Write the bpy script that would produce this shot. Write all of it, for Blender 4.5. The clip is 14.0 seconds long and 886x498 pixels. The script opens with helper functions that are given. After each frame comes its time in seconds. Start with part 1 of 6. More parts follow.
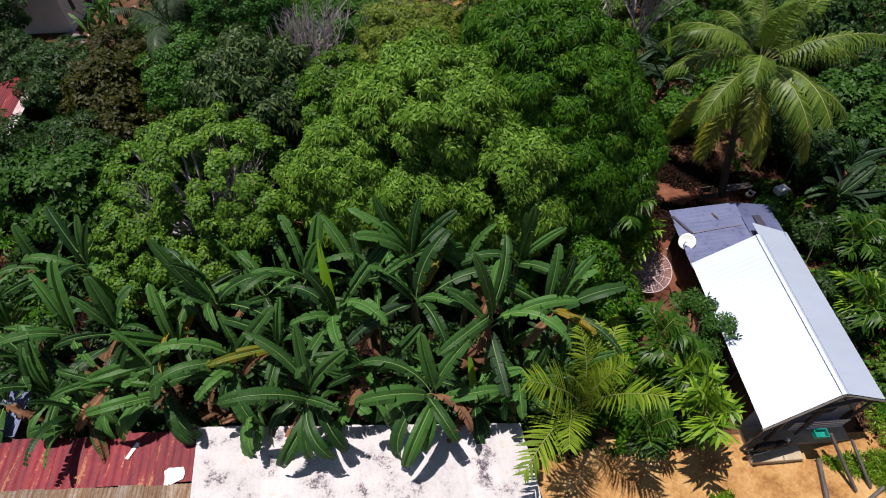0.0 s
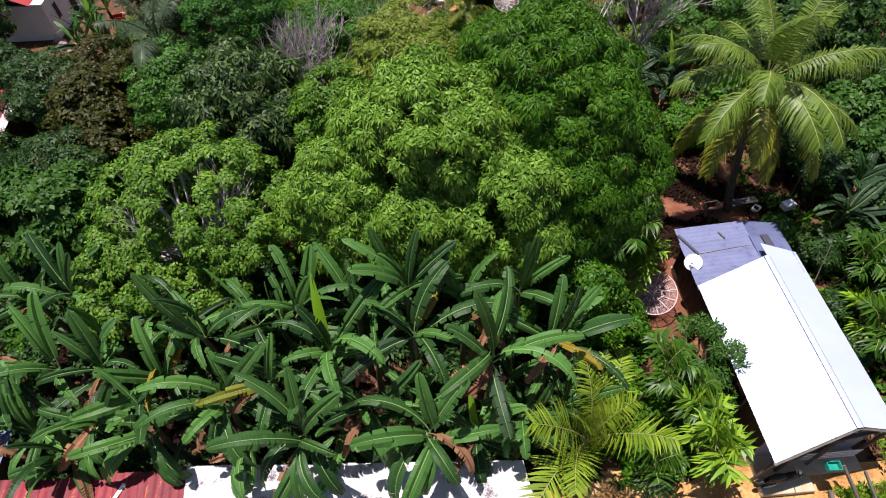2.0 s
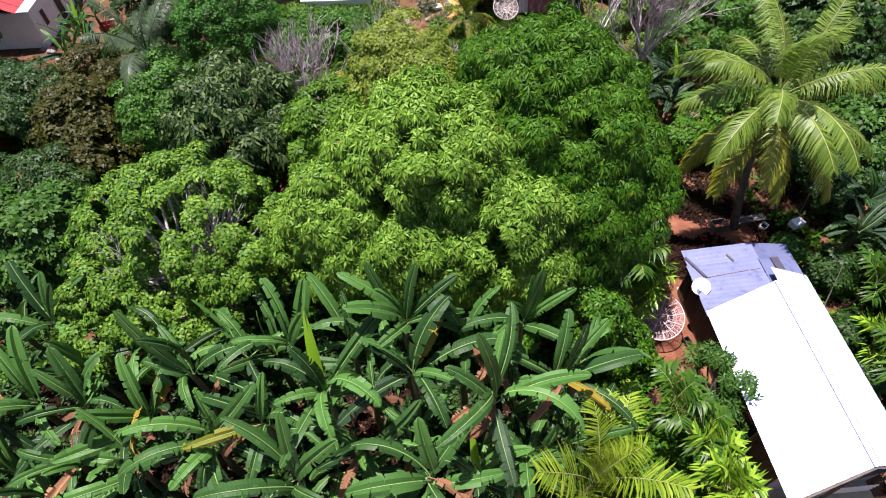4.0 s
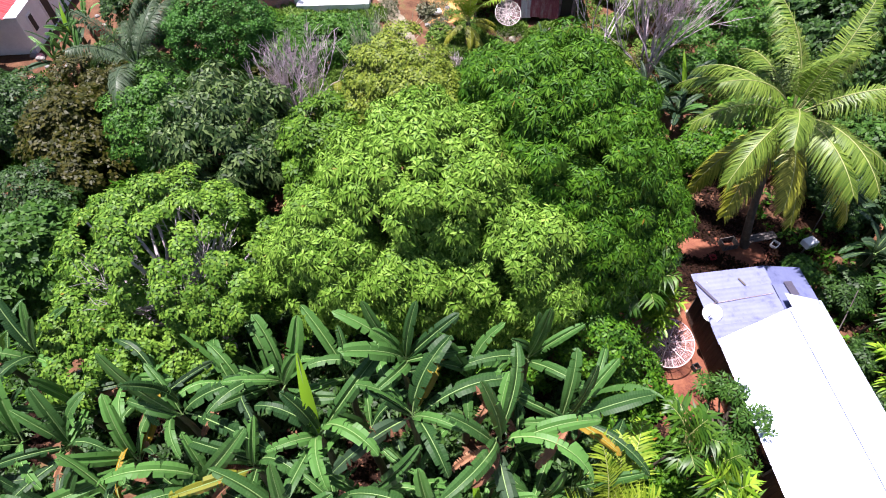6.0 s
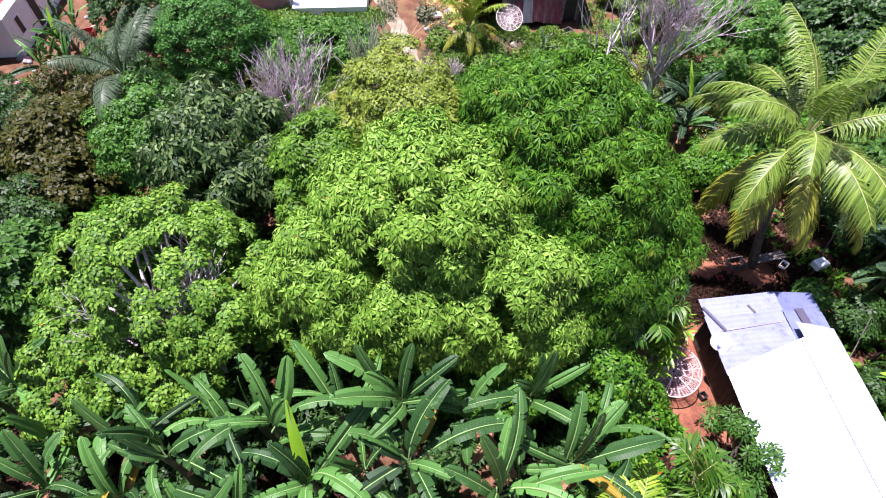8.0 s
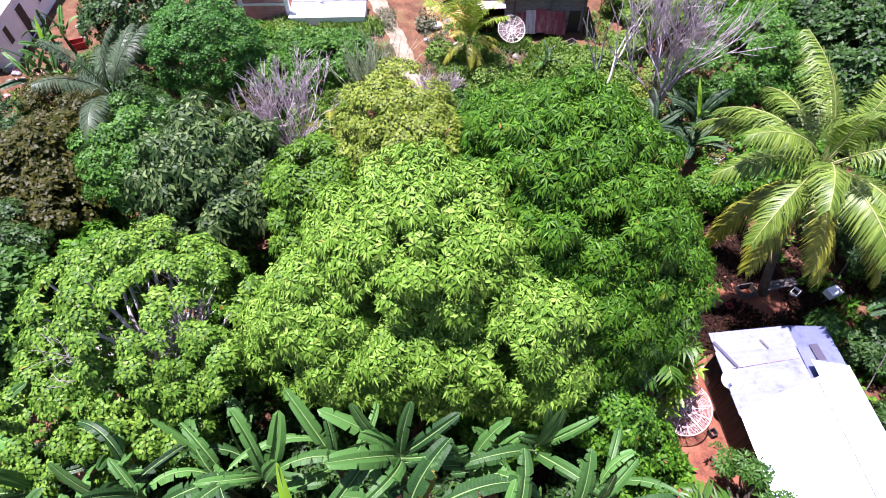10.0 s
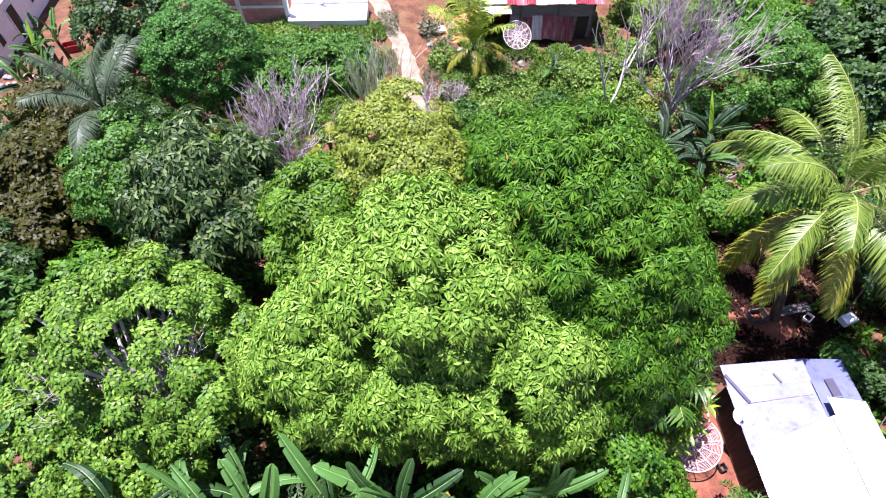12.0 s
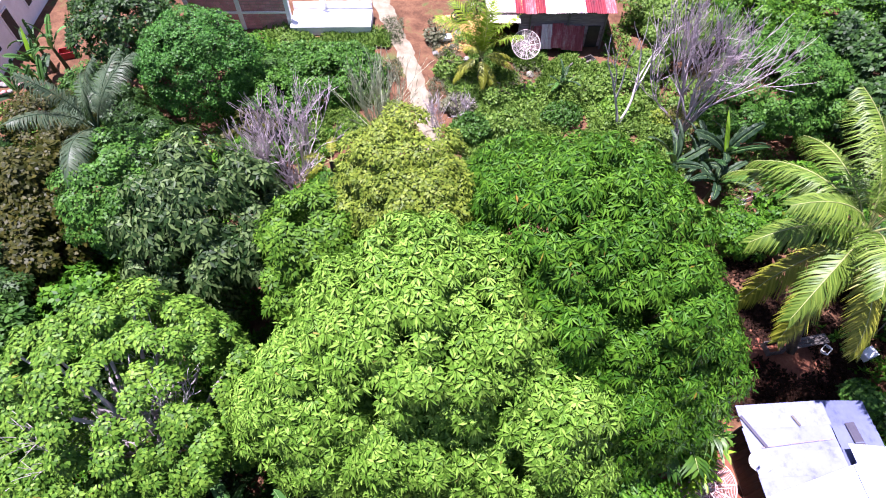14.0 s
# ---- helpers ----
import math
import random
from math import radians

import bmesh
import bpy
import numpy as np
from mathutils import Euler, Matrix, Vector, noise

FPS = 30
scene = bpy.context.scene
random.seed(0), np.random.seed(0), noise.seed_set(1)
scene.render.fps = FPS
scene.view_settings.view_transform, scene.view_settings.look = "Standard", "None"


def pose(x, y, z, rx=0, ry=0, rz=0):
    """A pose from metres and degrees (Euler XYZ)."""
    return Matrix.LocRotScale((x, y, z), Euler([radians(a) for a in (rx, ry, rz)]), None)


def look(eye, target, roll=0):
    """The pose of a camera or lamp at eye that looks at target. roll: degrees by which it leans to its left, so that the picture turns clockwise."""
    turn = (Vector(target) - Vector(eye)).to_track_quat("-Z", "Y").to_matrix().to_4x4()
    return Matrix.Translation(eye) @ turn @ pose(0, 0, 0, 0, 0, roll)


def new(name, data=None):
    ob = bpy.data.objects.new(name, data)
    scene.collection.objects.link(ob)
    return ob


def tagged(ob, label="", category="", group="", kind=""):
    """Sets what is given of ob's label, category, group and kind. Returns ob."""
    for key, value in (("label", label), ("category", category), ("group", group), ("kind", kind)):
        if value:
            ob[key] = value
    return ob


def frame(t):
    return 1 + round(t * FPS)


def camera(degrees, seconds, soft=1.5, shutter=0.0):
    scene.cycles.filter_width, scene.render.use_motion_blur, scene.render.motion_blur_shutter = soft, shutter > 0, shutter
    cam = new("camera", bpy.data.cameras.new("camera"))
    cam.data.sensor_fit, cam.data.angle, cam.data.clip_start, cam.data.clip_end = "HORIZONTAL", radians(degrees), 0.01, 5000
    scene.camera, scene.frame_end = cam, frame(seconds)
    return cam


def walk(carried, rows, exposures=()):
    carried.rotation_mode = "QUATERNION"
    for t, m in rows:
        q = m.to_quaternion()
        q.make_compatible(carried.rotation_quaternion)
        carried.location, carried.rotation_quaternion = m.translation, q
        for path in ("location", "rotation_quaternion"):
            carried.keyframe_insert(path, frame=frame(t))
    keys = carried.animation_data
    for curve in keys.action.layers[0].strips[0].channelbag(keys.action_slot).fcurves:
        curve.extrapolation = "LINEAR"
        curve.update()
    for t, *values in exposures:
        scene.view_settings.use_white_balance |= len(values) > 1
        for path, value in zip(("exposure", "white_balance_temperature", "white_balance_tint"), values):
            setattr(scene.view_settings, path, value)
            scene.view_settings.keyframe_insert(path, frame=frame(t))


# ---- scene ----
cam = camera(76.2, 14.0, soft=1.05)
PATH = [
    (0, -0.000, 0.000, 20.490, -1.243, -51.285, 0.997),
    (0.5, 0.000, 0.321, 20.510, -1.356, -51.444, 0.958),
    (1, -0.009, 0.650, 20.530, -1.472, -51.521, 0.943),
    (1.5, -0.012, 0.974, 20.542, -1.563, -51.670, 0.950),
    (2, -0.019, 1.311, 20.552, -1.665, -51.735, 0.948),
    (2.5, -0.024, 1.633, 20.564, -1.746, -51.863, 0.913),
    (3, -0.035, 1.960, 20.568, -1.830, -51.912, 0.853),
    (5.5, -0.088, 3.649, 20.554, -1.926, -52.393, 0.718),
    (6, -0.072, 4.006, 20.558, -1.903, -52.541, 0.687),
    (6.5, -0.047, 4.341, 20.567, -1.867, -52.693, 0.636),
    (7, -0.032, 4.699, 20.573, -1.801, -52.879, 0.548),
    (7.5, -0.028, 5.047, 20.572, -1.768, -53.090, 0.465),
    (8, -0.041, 5.411, 20.576, -1.772, -53.258, 0.363),
    (10.5, -0.037, 7.275, 20.713, -1.699, -53.835, 0.215),
    (11, -0.060, 7.634, 20.744, -1.444, -54.111, 0.098),
    (11.5, -0.062, 8.022, 20.776, -1.363, -54.339, 0.060),
    (12, -0.061, 8.387, 20.808, -1.302, -54.595, 0.021),
    (12.5, -0.073, 8.789, 20.859, -1.187, -54.969, 0.055),
    (13, -0.101, 9.194, 20.922, -1.050, -55.146, 0.211),
    (13.5, -0.100, 9.591, 20.940, -0.725, -55.269, 0.119),
    (14, -0.076, 9.989, 20.947, -0.653, -55.490, 0.021),
]
EXPOSURES = [(0.0, 0.14, 6450, 11), (1.5, 0.55, 6440, 13), (3.0, 1.00, 6420, 16), (5.5, 1.52, 6250, 22), (7.0, 1.68, 6050, 25.5), (8.0, 1.74, 5980, 27), (10.5, 1.88, 5850, 32), (12.5, 1.88, 5830, 32), (14.0, 1.85, 5830, 32)]
walk(cam, [(t, pose(x, y, z, 90 + pitch, roll, yaw)) for t, x, y, z, yaw, pitch, roll in PATH], EXPOSURES)

# ---------------------------------------------------------------- daylight
SUN_TO = Vector((-0.22, 0.17, 1.05)).normalized()
sun = new("sun", bpy.data.lights.new("sun", "SUN"))
sun.data.energy, sun.data.angle, sun.data.color = 5.0, radians(0.6), (1.0, 0.95, 0.88)
sun.matrix_world = look((-30, 30, 60), Vector((-30, 30, 60)) - SUN_TO)
world = bpy.data.worlds.new("sky")
scene.world = world
world.use_nodes = True
sky = world.node_tree.nodes.new("ShaderNodeTexSky")
sky.sky_type, sky.sun_disc = "NISHITA", False
sky.sun_elevation = math.asin(SUN_TO.z)
sky.sun_rotation = math.atan2(SUN_TO.x, SUN_TO.y)
back = world.node_tree.nodes["Background"]
back.inputs["Strength"].default_value = 0.05
world.node_tree.links.new(sky.outputs["Color"], back.inputs["Color"])

# ---------------------------------------------------------------- materials


def ramp(nt, fac, stops):
    n = nt.nodes.new("ShaderNodeValToRGB")
    while len(n.color_ramp.elements) < len(stops):
        n.color_ramp.elements.new(0.5)
    for e, (p, c) in zip(n.color_ramp.elements, stops):
        e.position, e.color = p, (*c, 1)
    nt.links.new(fac, n.inputs["Fac"])
    return n.outputs["Color"]


def noise_tex(nt, scale, detail=4.0, rough=0.6, coords="Object", stretch=None):
    tc = nt.nodes.new("ShaderNodeTexCoord")
    place = nt.nodes.new("ShaderNodeObjectInfo")
    shift = nt.nodes.new("ShaderNodeVectorMath")
    shift.operation = "ADD"
    nt.links.new(tc.outputs[coords], shift.inputs[0])
    nt.links.new(place.outputs["Location"], shift.inputs[1])
    out = shift.outputs["Vector"]
    if stretch:
        mp = nt.nodes.new("ShaderNodeMapping")
        mp.inputs["Scale"].default_value = stretch
        nt.links.new(out, mp.inputs["Vector"])
        out = mp.outputs["Vector"]
    n = nt.nodes.new("ShaderNodeTexNoise")
    n.inputs["Scale"].default_value, n.inputs["Detail"].default_value = scale, detail
    n.inputs["Roughness"].default_value = rough
    nt.links.new(out, n.inputs["Vector"])
    return n.outputs["Fac"]


def mixc(nt, fac, a, b, mode="MIX"):
    n = nt.nodes.new("ShaderNodeMix")
    n.data_type, n.blend_type = "RGBA", mode
    for sock, v in ((n.inputs["Factor"], fac), (n.inputs["A"], a), (n.inputs["B"], b)):
        if isinstance(v, bpy.types.NodeSocket):
            nt.links.new(v, sock)
        elif isinstance(v, tuple):
            sock.default_value = (*v, 1)
        else:
            sock.default_value = v
    for o in n.outputs:
        if o.type == "RGBA":
            return o


def mixf(nt, a, b, fac=0.5):
    n = nt.nodes.new("ShaderNodeMix")
    n.data_type = "FLOAT"
    nt.links.new(a, n.inputs["A"])
    nt.links.new(b, n.inputs["B"])
    n.inputs["Factor"].default_value = fac
    return n.outputs["Result"]


def base_mat(name, rough=0.6, metal=0.0, spec=0.5):
    m = bpy.data.materials.new(name)
    m.use_nodes = True
    b = m.node_tree.nodes["Principled BSDF"]
    b.inputs["Roughness"].default_value, b.inputs["Metallic"].default_value = rough, metal
    b.inputs["Specular IOR Level"].default_value = spec
    return m, m.node_tree, b


def bump(nt, b, height, strength=0.3, dist=0.01):
    n = nt.nodes.new("ShaderNodeBump")
    n.inputs["Strength"].default_value, n.inputs["Distance"].default_value = strength, dist
    nt.links.new(height, n.inputs["Height"])
    nt.links.new(n.outputs["Normal"], b.inputs["Normal"])


FOLIAGE = 0.52                           # share of light that sunlit leaves give back, against the tones below


def leaf_mat(name, dark, mid, light, rough=0.5, thin=0.12, patch=0.38, accent=None, spec=0.15):
    """Foliage: each leaf its own tone, whole boughs drifting between tones, light passing through the blade."""
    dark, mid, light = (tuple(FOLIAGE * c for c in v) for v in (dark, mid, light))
    m, nt, b = base_mat(name, rough, spec=spec)
    geo = nt.nodes.new("ShaderNodeNewGeometry")
    stops = [(0.0, dark), (0.45, mid), (0.85, light)]
    if accent:
        stops += [(0.996, light), (1.0, accent)]
    leaf = ramp(nt, geo.outputs["Random Per Island"], stops)
    drift = noise_tex(nt, 0.55, 3.0)
    tone = ramp(nt, drift, [(0.3, tuple(0.65 * c for c in mid)), (0.55, mid), (0.75, light)])
    col = mixc(nt, patch, leaf, tone)
    nt.links.new(col, b.inputs["Base Color"])
    tr = nt.nodes.new("ShaderNodeBsdfTranslucent")
    nt.links.new(mixc(nt, 0.4, col, (0.10, 0.30, 0.010)), tr.inputs["Color"])
    mx = nt.nodes.new("ShaderNodeMixShader")
    mx.inputs["Fac"].default_value = thin
    nt.links.new(b.outputs[0], mx.inputs[1])
    nt.links.new(tr.outputs[0], mx.inputs[2])
    nt.links.new(mx.outputs[0], nt.nodes["Material Output"].inputs["Surface"])
    return m


def blade_mat(name, a, c, edge, rough=0.5, thin=0.2):
    """Large leaf blade with fine cross veins and browned patches."""
    a, c, edge = (tuple(FOLIAGE * q for q in v) for v in (a, c, edge))
    m, nt, b = base_mat(name, rough, spec=0.2)
    info = nt.nodes.new("ShaderNodeObjectInfo")
    body = ramp(nt, info.outputs["Random"], [(0.0, a), (1.0, c)])
    uv = nt.nodes.new("ShaderNodeTexCoord")
    wave = nt.nodes.new("ShaderNodeTexWave")
    wave.inputs["Scale"].default_value, wave.inputs["Distortion"].default_value = 11.0, 4.0
    nt.links.new(uv.outputs["UV"], wave.inputs["Vector"])
    col = mixc(nt, ramp(nt, wave.outputs["Fac"], [(0.3, (0, 0, 0)), (1, (0.18, 0.18, 0.18))]), body, edge)
    spots = ramp(nt, noise_tex(nt, 3.0, 5.0), [(0.62, (0, 0, 0)), (0.72, (1, 1, 1))])
    col = mixc(nt, spots, col, edge)
    nt.links.new(col, b.inputs["Base Color"])
    bump(nt, b, wave.outputs["Fac"], 0.15, 0.01)
    tr = nt.nodes.new("ShaderNodeBsdfTranslucent")
    nt.links.new(mixc(nt, 0.3, col, (0.12, 0.19, 0.02)), tr.inputs["Color"])
    mx = nt.nodes.new("ShaderNodeMixShader")
    mx.inputs["Fac"].default_value = thin
    nt.links.new(b.outputs[0], mx.inputs[1])
    nt.links.new(tr.outputs[0], mx.inputs[2])
    nt.links.new(mx.outputs[0], nt.nodes["Material Output"].inputs["Surface"])
    return m


def rough_mat(name, stops, scale=3.0, fine=30.0, rough=0.8, metal=0.0, stretch=None, relief=0.3, dist=0.02, spec=0.4, vary=0.0, tone=0.62):
    """Weathered surface: stains at one scale, grain at another, relief from the grain."""
    stops = [(p, tuple(tone * q for q in c)) for p, c in stops]
    m, nt, b = base_mat(name, rough, metal, spec)
    big = noise_tex(nt, scale, 5.0, 0.65, stretch=stretch)
    small = noise_tex(nt, fine, 4.0, 0.7)
    col = ramp(nt, mixf(nt, big, small, 0.3), stops)
    if vary:
        info = nt.nodes.new("ShaderNodeObjectInfo")
        tint = ramp(nt, info.outputs["Random"], [(0, (1 - vary, 1 - vary, 1 - vary)), (1, (1, 1, 1))])
        col = mixc(nt, 1.0, col, tint, "MULTIPLY")
    nt.links.new(col, b.inputs["Base Color"])
    bump(nt, b, small, relief, dist)
    return m


M = {
    "mango": leaf_mat("mango_leaves", (0.038, 0.112, 0.008), (0.175, 0.375, 0.032), (0.45, 0.73, 0.115), accent=(0.22, 0.12, 0.04)),
    "deep": leaf_mat("deep_green_leaves", (0.010, 0.054, 0.004), (0.060, 0.195, 0.009), (0.185, 0.40, 0.026), accent=(0.28, 0.06, 0.02)),
    "midgreen": leaf_mat("mid_green_leaves", (0.022, 0.080, 0.005), (0.090, 0.220, 0.014), (0.22, 0.41, 0.036)),
    "yellow": leaf_mat("yellow_green_leaves", (0.055, 0.105, 0.009), (0.190, 0.275, 0.028), (0.39, 0.48, 0.06)),
    "light": leaf_mat("light_green_leaves", (0.026, 0.086, 0.008), (0.115, 0.270, 0.024), (0.32, 0.54, 0.065), accent=(0.30, 0.16, 0.03)),
    "tuft": leaf_mat("dry_brown_tuft", (0.10, 0.08, 0.02), (0.20, 0.16, 0.05), (0.30, 0.26, 0.10)),
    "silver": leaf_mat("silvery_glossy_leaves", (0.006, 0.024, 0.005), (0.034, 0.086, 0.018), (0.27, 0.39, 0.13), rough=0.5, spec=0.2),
    # tone of the dark trees; beside the long house it stands in for shade
    "dark": leaf_mat("dark_and_shaded_leaves", (0.006, 0.026, 0.005), (0.028, 0.080, 0.014), (0.09, 0.20, 0.035), rough=0.5, spec=0.2),
    "round": leaf_mat("small_round_leaves", (0.018, 0.070, 0.008), (0.062, 0.195, 0.020), (0.16, 0.36, 0.045)),
    "dome": leaf_mat("tiny_dome_leaves", (0.012, 0.058, 0.008), (0.050, 0.195, 0.022), (0.14, 0.37, 0.055)),
    "brown": leaf_mat("bronze_leaves", (0.016, 0.026, 0.004), (0.056, 0.062, 0.008), (0.125, 0.112, 0.016)),
    "vine": leaf_mat("vine_leaves", (0.019, 0.063, 0.008), (0.052, 0.150, 0.019), (0.126, 0.272, 0.042)),
    "weed": leaf_mat("weed_leaves", (0.050, 0.120, 0.016), (0.135, 0.260, 0.034), (0.29, 0.44, 0.075)),
    "dryweed": leaf_mat("dry_grass", (0.12, 0.14, 0.07), (0.22, 0.23, 0.13), (0.34, 0.33, 0.22)),
    "frond": leaf_mat("palm_leaflets", (0.070, 0.150, 0.014), (0.160, 0.270, 0.030), (0.31, 0.44, 0.06), rough=0.45, patch=0.3, spec=0.3),
    "frond_old": leaf_mat("yellowing_palm_leaflets", (0.20, 0.25, 0.018), (0.36, 0.39, 0.032), (0.54, 0.54, 0.07), rough=0.45, patch=0.3, spec=0.3),
    "frond_grey": leaf_mat("grey_green_palm_leaflets", (0.06, 0.11, 0.06), (0.10, 0.155, 0.085), (0.17, 0.22, 0.13), rough=0.4, patch=0.3),
    "areca": leaf_mat("areca_leaflets", (0.045, 0.14, 0.008), (0.19, 0.40, 0.018), (0.44, 0.66, 0.05), rough=0.42, patch=0.3, spec=0.25),
    # areca tone darkened to stand in for shade beside the long house
    "areca_dark": leaf_mat("dark_areca_leaflets", (0.014, 0.055, 0.006), (0.045, 0.135, 0.012), (0.13, 0.27, 0.025), rough=0.42, patch=0.3, spec=0.25),
    "banana": blade_mat("banana_blade", (0.014, 0.060, 0.015), (0.125, 0.325, 0.062), (0.15, 0.28, 0.09), thin=0.15),
    "banana_pale": blade_mat("banana_blade_pale", (0.030, 0.080, 0.038), (0.075, 0.140, 0.068), (0.13, 0.16, 0.09)),
    "banana_new": blade_mat("banana_young_blade", (0.30, 0.62, 0.02), (0.36, 0.70, 0.03), (0.38, 0.66, 0.05), thin=0.4),
    "banana_yellow": blade_mat("banana_yellowing_blade", (0.20, 0.30, 0.03), (0.46, 0.31, 0.03), (0.50, 0.21, 0.04)),
    "banana_dry": blade_mat("banana_dry_blade", (0.22, 0.085, 0.045), (0.60, 0.30, 0.16), (0.68, 0.44, 0.27), rough=0.8),
    "midrib": rough_mat("banana_midrib", [(0.3, (0.20, 0.36, 0.10)), (0.7, (0.34, 0.50, 0.18))], 2, 20, 0.5),
    "rachis": rough_mat("palm_rachis", [(0.3, (0.30, 0.34, 0.10)), (0.7, (0.48, 0.50, 0.20))], 2, 20, 0.5),
    "pseudostem": rough_mat("banana_stem", [(0.3, (0.05, 0.05, 0.02)), (0.55, (0.12, 0.13, 0.05)), (0.75, (0.20, 0.15, 0.07))], 3, 20, 0.6, stretch=(3, 3, 0.4)),
    "bark": rough_mat("bark", [(0.3, (0.06, 0.045, 0.03)), (0.55, (0.14, 0.11, 0.08)), (0.75, (0.24, 0.21, 0.17))], 4, 30, 0.9, relief=0.6),
    "dead": rough_mat("bleached_dead_wood", [(0.3, (0.58, 0.47, 0.52)), (0.55, (0.78, 0.67, 0.72)), (0.75, (0.86, 0.79, 0.82))], 3, 30, 0.85, relief=0.5, tone=0.70),
    "dull_dead": rough_mat("dull_purplish_dead_wood", [(0.3, (0.34, 0.26, 0.29)), (0.55, (0.50, 0.41, 0.46)), (0.75, (0.66, 0.58, 0.63))], 3, 30, 0.85, relief=0.5, tone=0.85),
    # near-black leaf tone standing in for deep shade on the ground
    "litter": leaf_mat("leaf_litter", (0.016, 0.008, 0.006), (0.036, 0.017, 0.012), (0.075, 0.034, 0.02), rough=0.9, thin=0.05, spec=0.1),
    "cane": rough_mat("pale_green_cane", [(0.3, (0.30, 0.34, 0.20)), (0.7, (0.52, 0.54, 0.40))], 3, 30, 0.7, tone=0.9),
}

# ---------------------------------------------------------------- building helpers
RNG = np.random.default_rng(7)


def mesh_np(name, verts, faces, mats, mat_index=None, uv=None, smooth=False):
    """A mesh from arrays; faces is (n, 3) or (n, 4)."""
    me = bpy.data.meshes.new(name)
    verts, faces = np.asarray(verts, dtype=np.float32), np.asarray(faces, dtype=np.int32)
    k = faces.shape[1]
    me.vertices.add(len(verts))
    me.vertices.foreach_set("co", verts.ravel())
    me.loops.add(faces.size)
    me.loops.foreach_set("vertex_index", faces.ravel())
    me.polygons.add(len(faces))
    me.polygons.foreach_set("loop_start", np.arange(0, faces.size, k, dtype=np.int32))
    for m in mats:
        me.materials.append(m)
    if mat_index is not None:
        me.polygons.foreach_set("material_index", np.asarray(mat_index, dtype=np.int32))
    if uv is not None:
        layer = me.uv_layers.new(name="UVMap")
        layer.data.foreach_set("uv", np.asarray(uv, dtype=np.float32)[faces.ravel()].ravel())
    me.update(calc_edges=True)
    if smooth:
        me.polygons.foreach_set("use_smooth", np.ones(len(faces), dtype=bool))
    return me


def bm_mesh(name, bm, material):
    me = bpy.data.meshes.new(name)
    bm.normal_update()
    bm.to_mesh(me)
    bm.free()
    me.materials.append(material)
    return me


def part(name, data, parent, label="", m=None, material=None):
    """One mesh object under a thing or a part."""
    if isinstance(data, bmesh.types.BMesh):
        data = bm_mesh(name, data, material)
    ob = new(name, data)
    ob.parent = parent
    if m is not None:
        ob.matrix_basis = m
    if label:
        ob["label"] = label
    return ob


def thing(name, label, category, m, group="", kind=""):
    ob = new(name)
    ob.empty_display_size = 0.3
    ob.matrix_basis = m
    return tagged(ob, label, category, group, kind)


def box_bm(sx, sy, sz, bevel=0.0, base=True, seg=1):
    bm = bmesh.new()
    bmesh.ops.create_cube(bm, size=1.0)
    bmesh.ops.scale(bm, vec=(sx, sy, sz), verts=bm.verts)
    if base:
        bmesh.ops.translate(bm, vec=(0, 0, sz / 2), verts=bm.verts)
    if bevel:
        bmesh.ops.bevel(bm, geom=bm.edges[:], offset=bevel, segments=seg, affect="EDGES")
    return bm


def tube_arrays(path, radii, sides=6, cap=True):
    """Verts and quads of a tube along a polyline."""
    path, radii = np.asarray(path, float), np.asarray(radii, float)
    d = np.gradient(path, axis=0)
    d /= np.linalg.norm(d, axis=1, keepdims=True) + 1e-9
    ref = np.where(np.abs(d[:, 2:3]) > 0.9, np.array([[1.0, 0, 0]]), np.array([[0, 0, 1.0]]))
    u = np.cross(d, ref)
    u /= np.linalg.norm(u, axis=1, keepdims=True)
    v = np.cross(d, u)
    a = np.linspace(0, 2 * np.pi, sides, endpoint=False)
    ring = u[:, None] * np.cos(a)[None, :, None] + v[:, None] * np.sin(a)[None, :, None]
    verts = (path[:, None] + ring * radii[:, None, None]).reshape(-1, 3)
    n = len(path)
    i, j = np.meshgrid(np.arange(n - 1), np.arange(sides), indexing="ij")
    j2 = (j + 1) % sides
    faces = np.stack([i * sides + j, i * sides + j2, (i + 1) * sides + j2, (i + 1) * sides + j], -1).reshape(-1, 4)
    return verts, faces


def join_arrays(items):
    vs, fs, o = [], [], 0
    for v, f in items:
        vs.append(v)
        fs.append(f + o)
        o += len(v)
    return np.concatenate(vs), np.concatenate(fs)


def tube(name, path, radii, material, sides=6):
    v, f = tube_arrays(path, radii, sides)
    return mesh_np(name, v, f, [material], smooth=True)


def unit(v):
    return v / (np.linalg.norm(v, axis=-1, keepdims=True) + 1e-9)


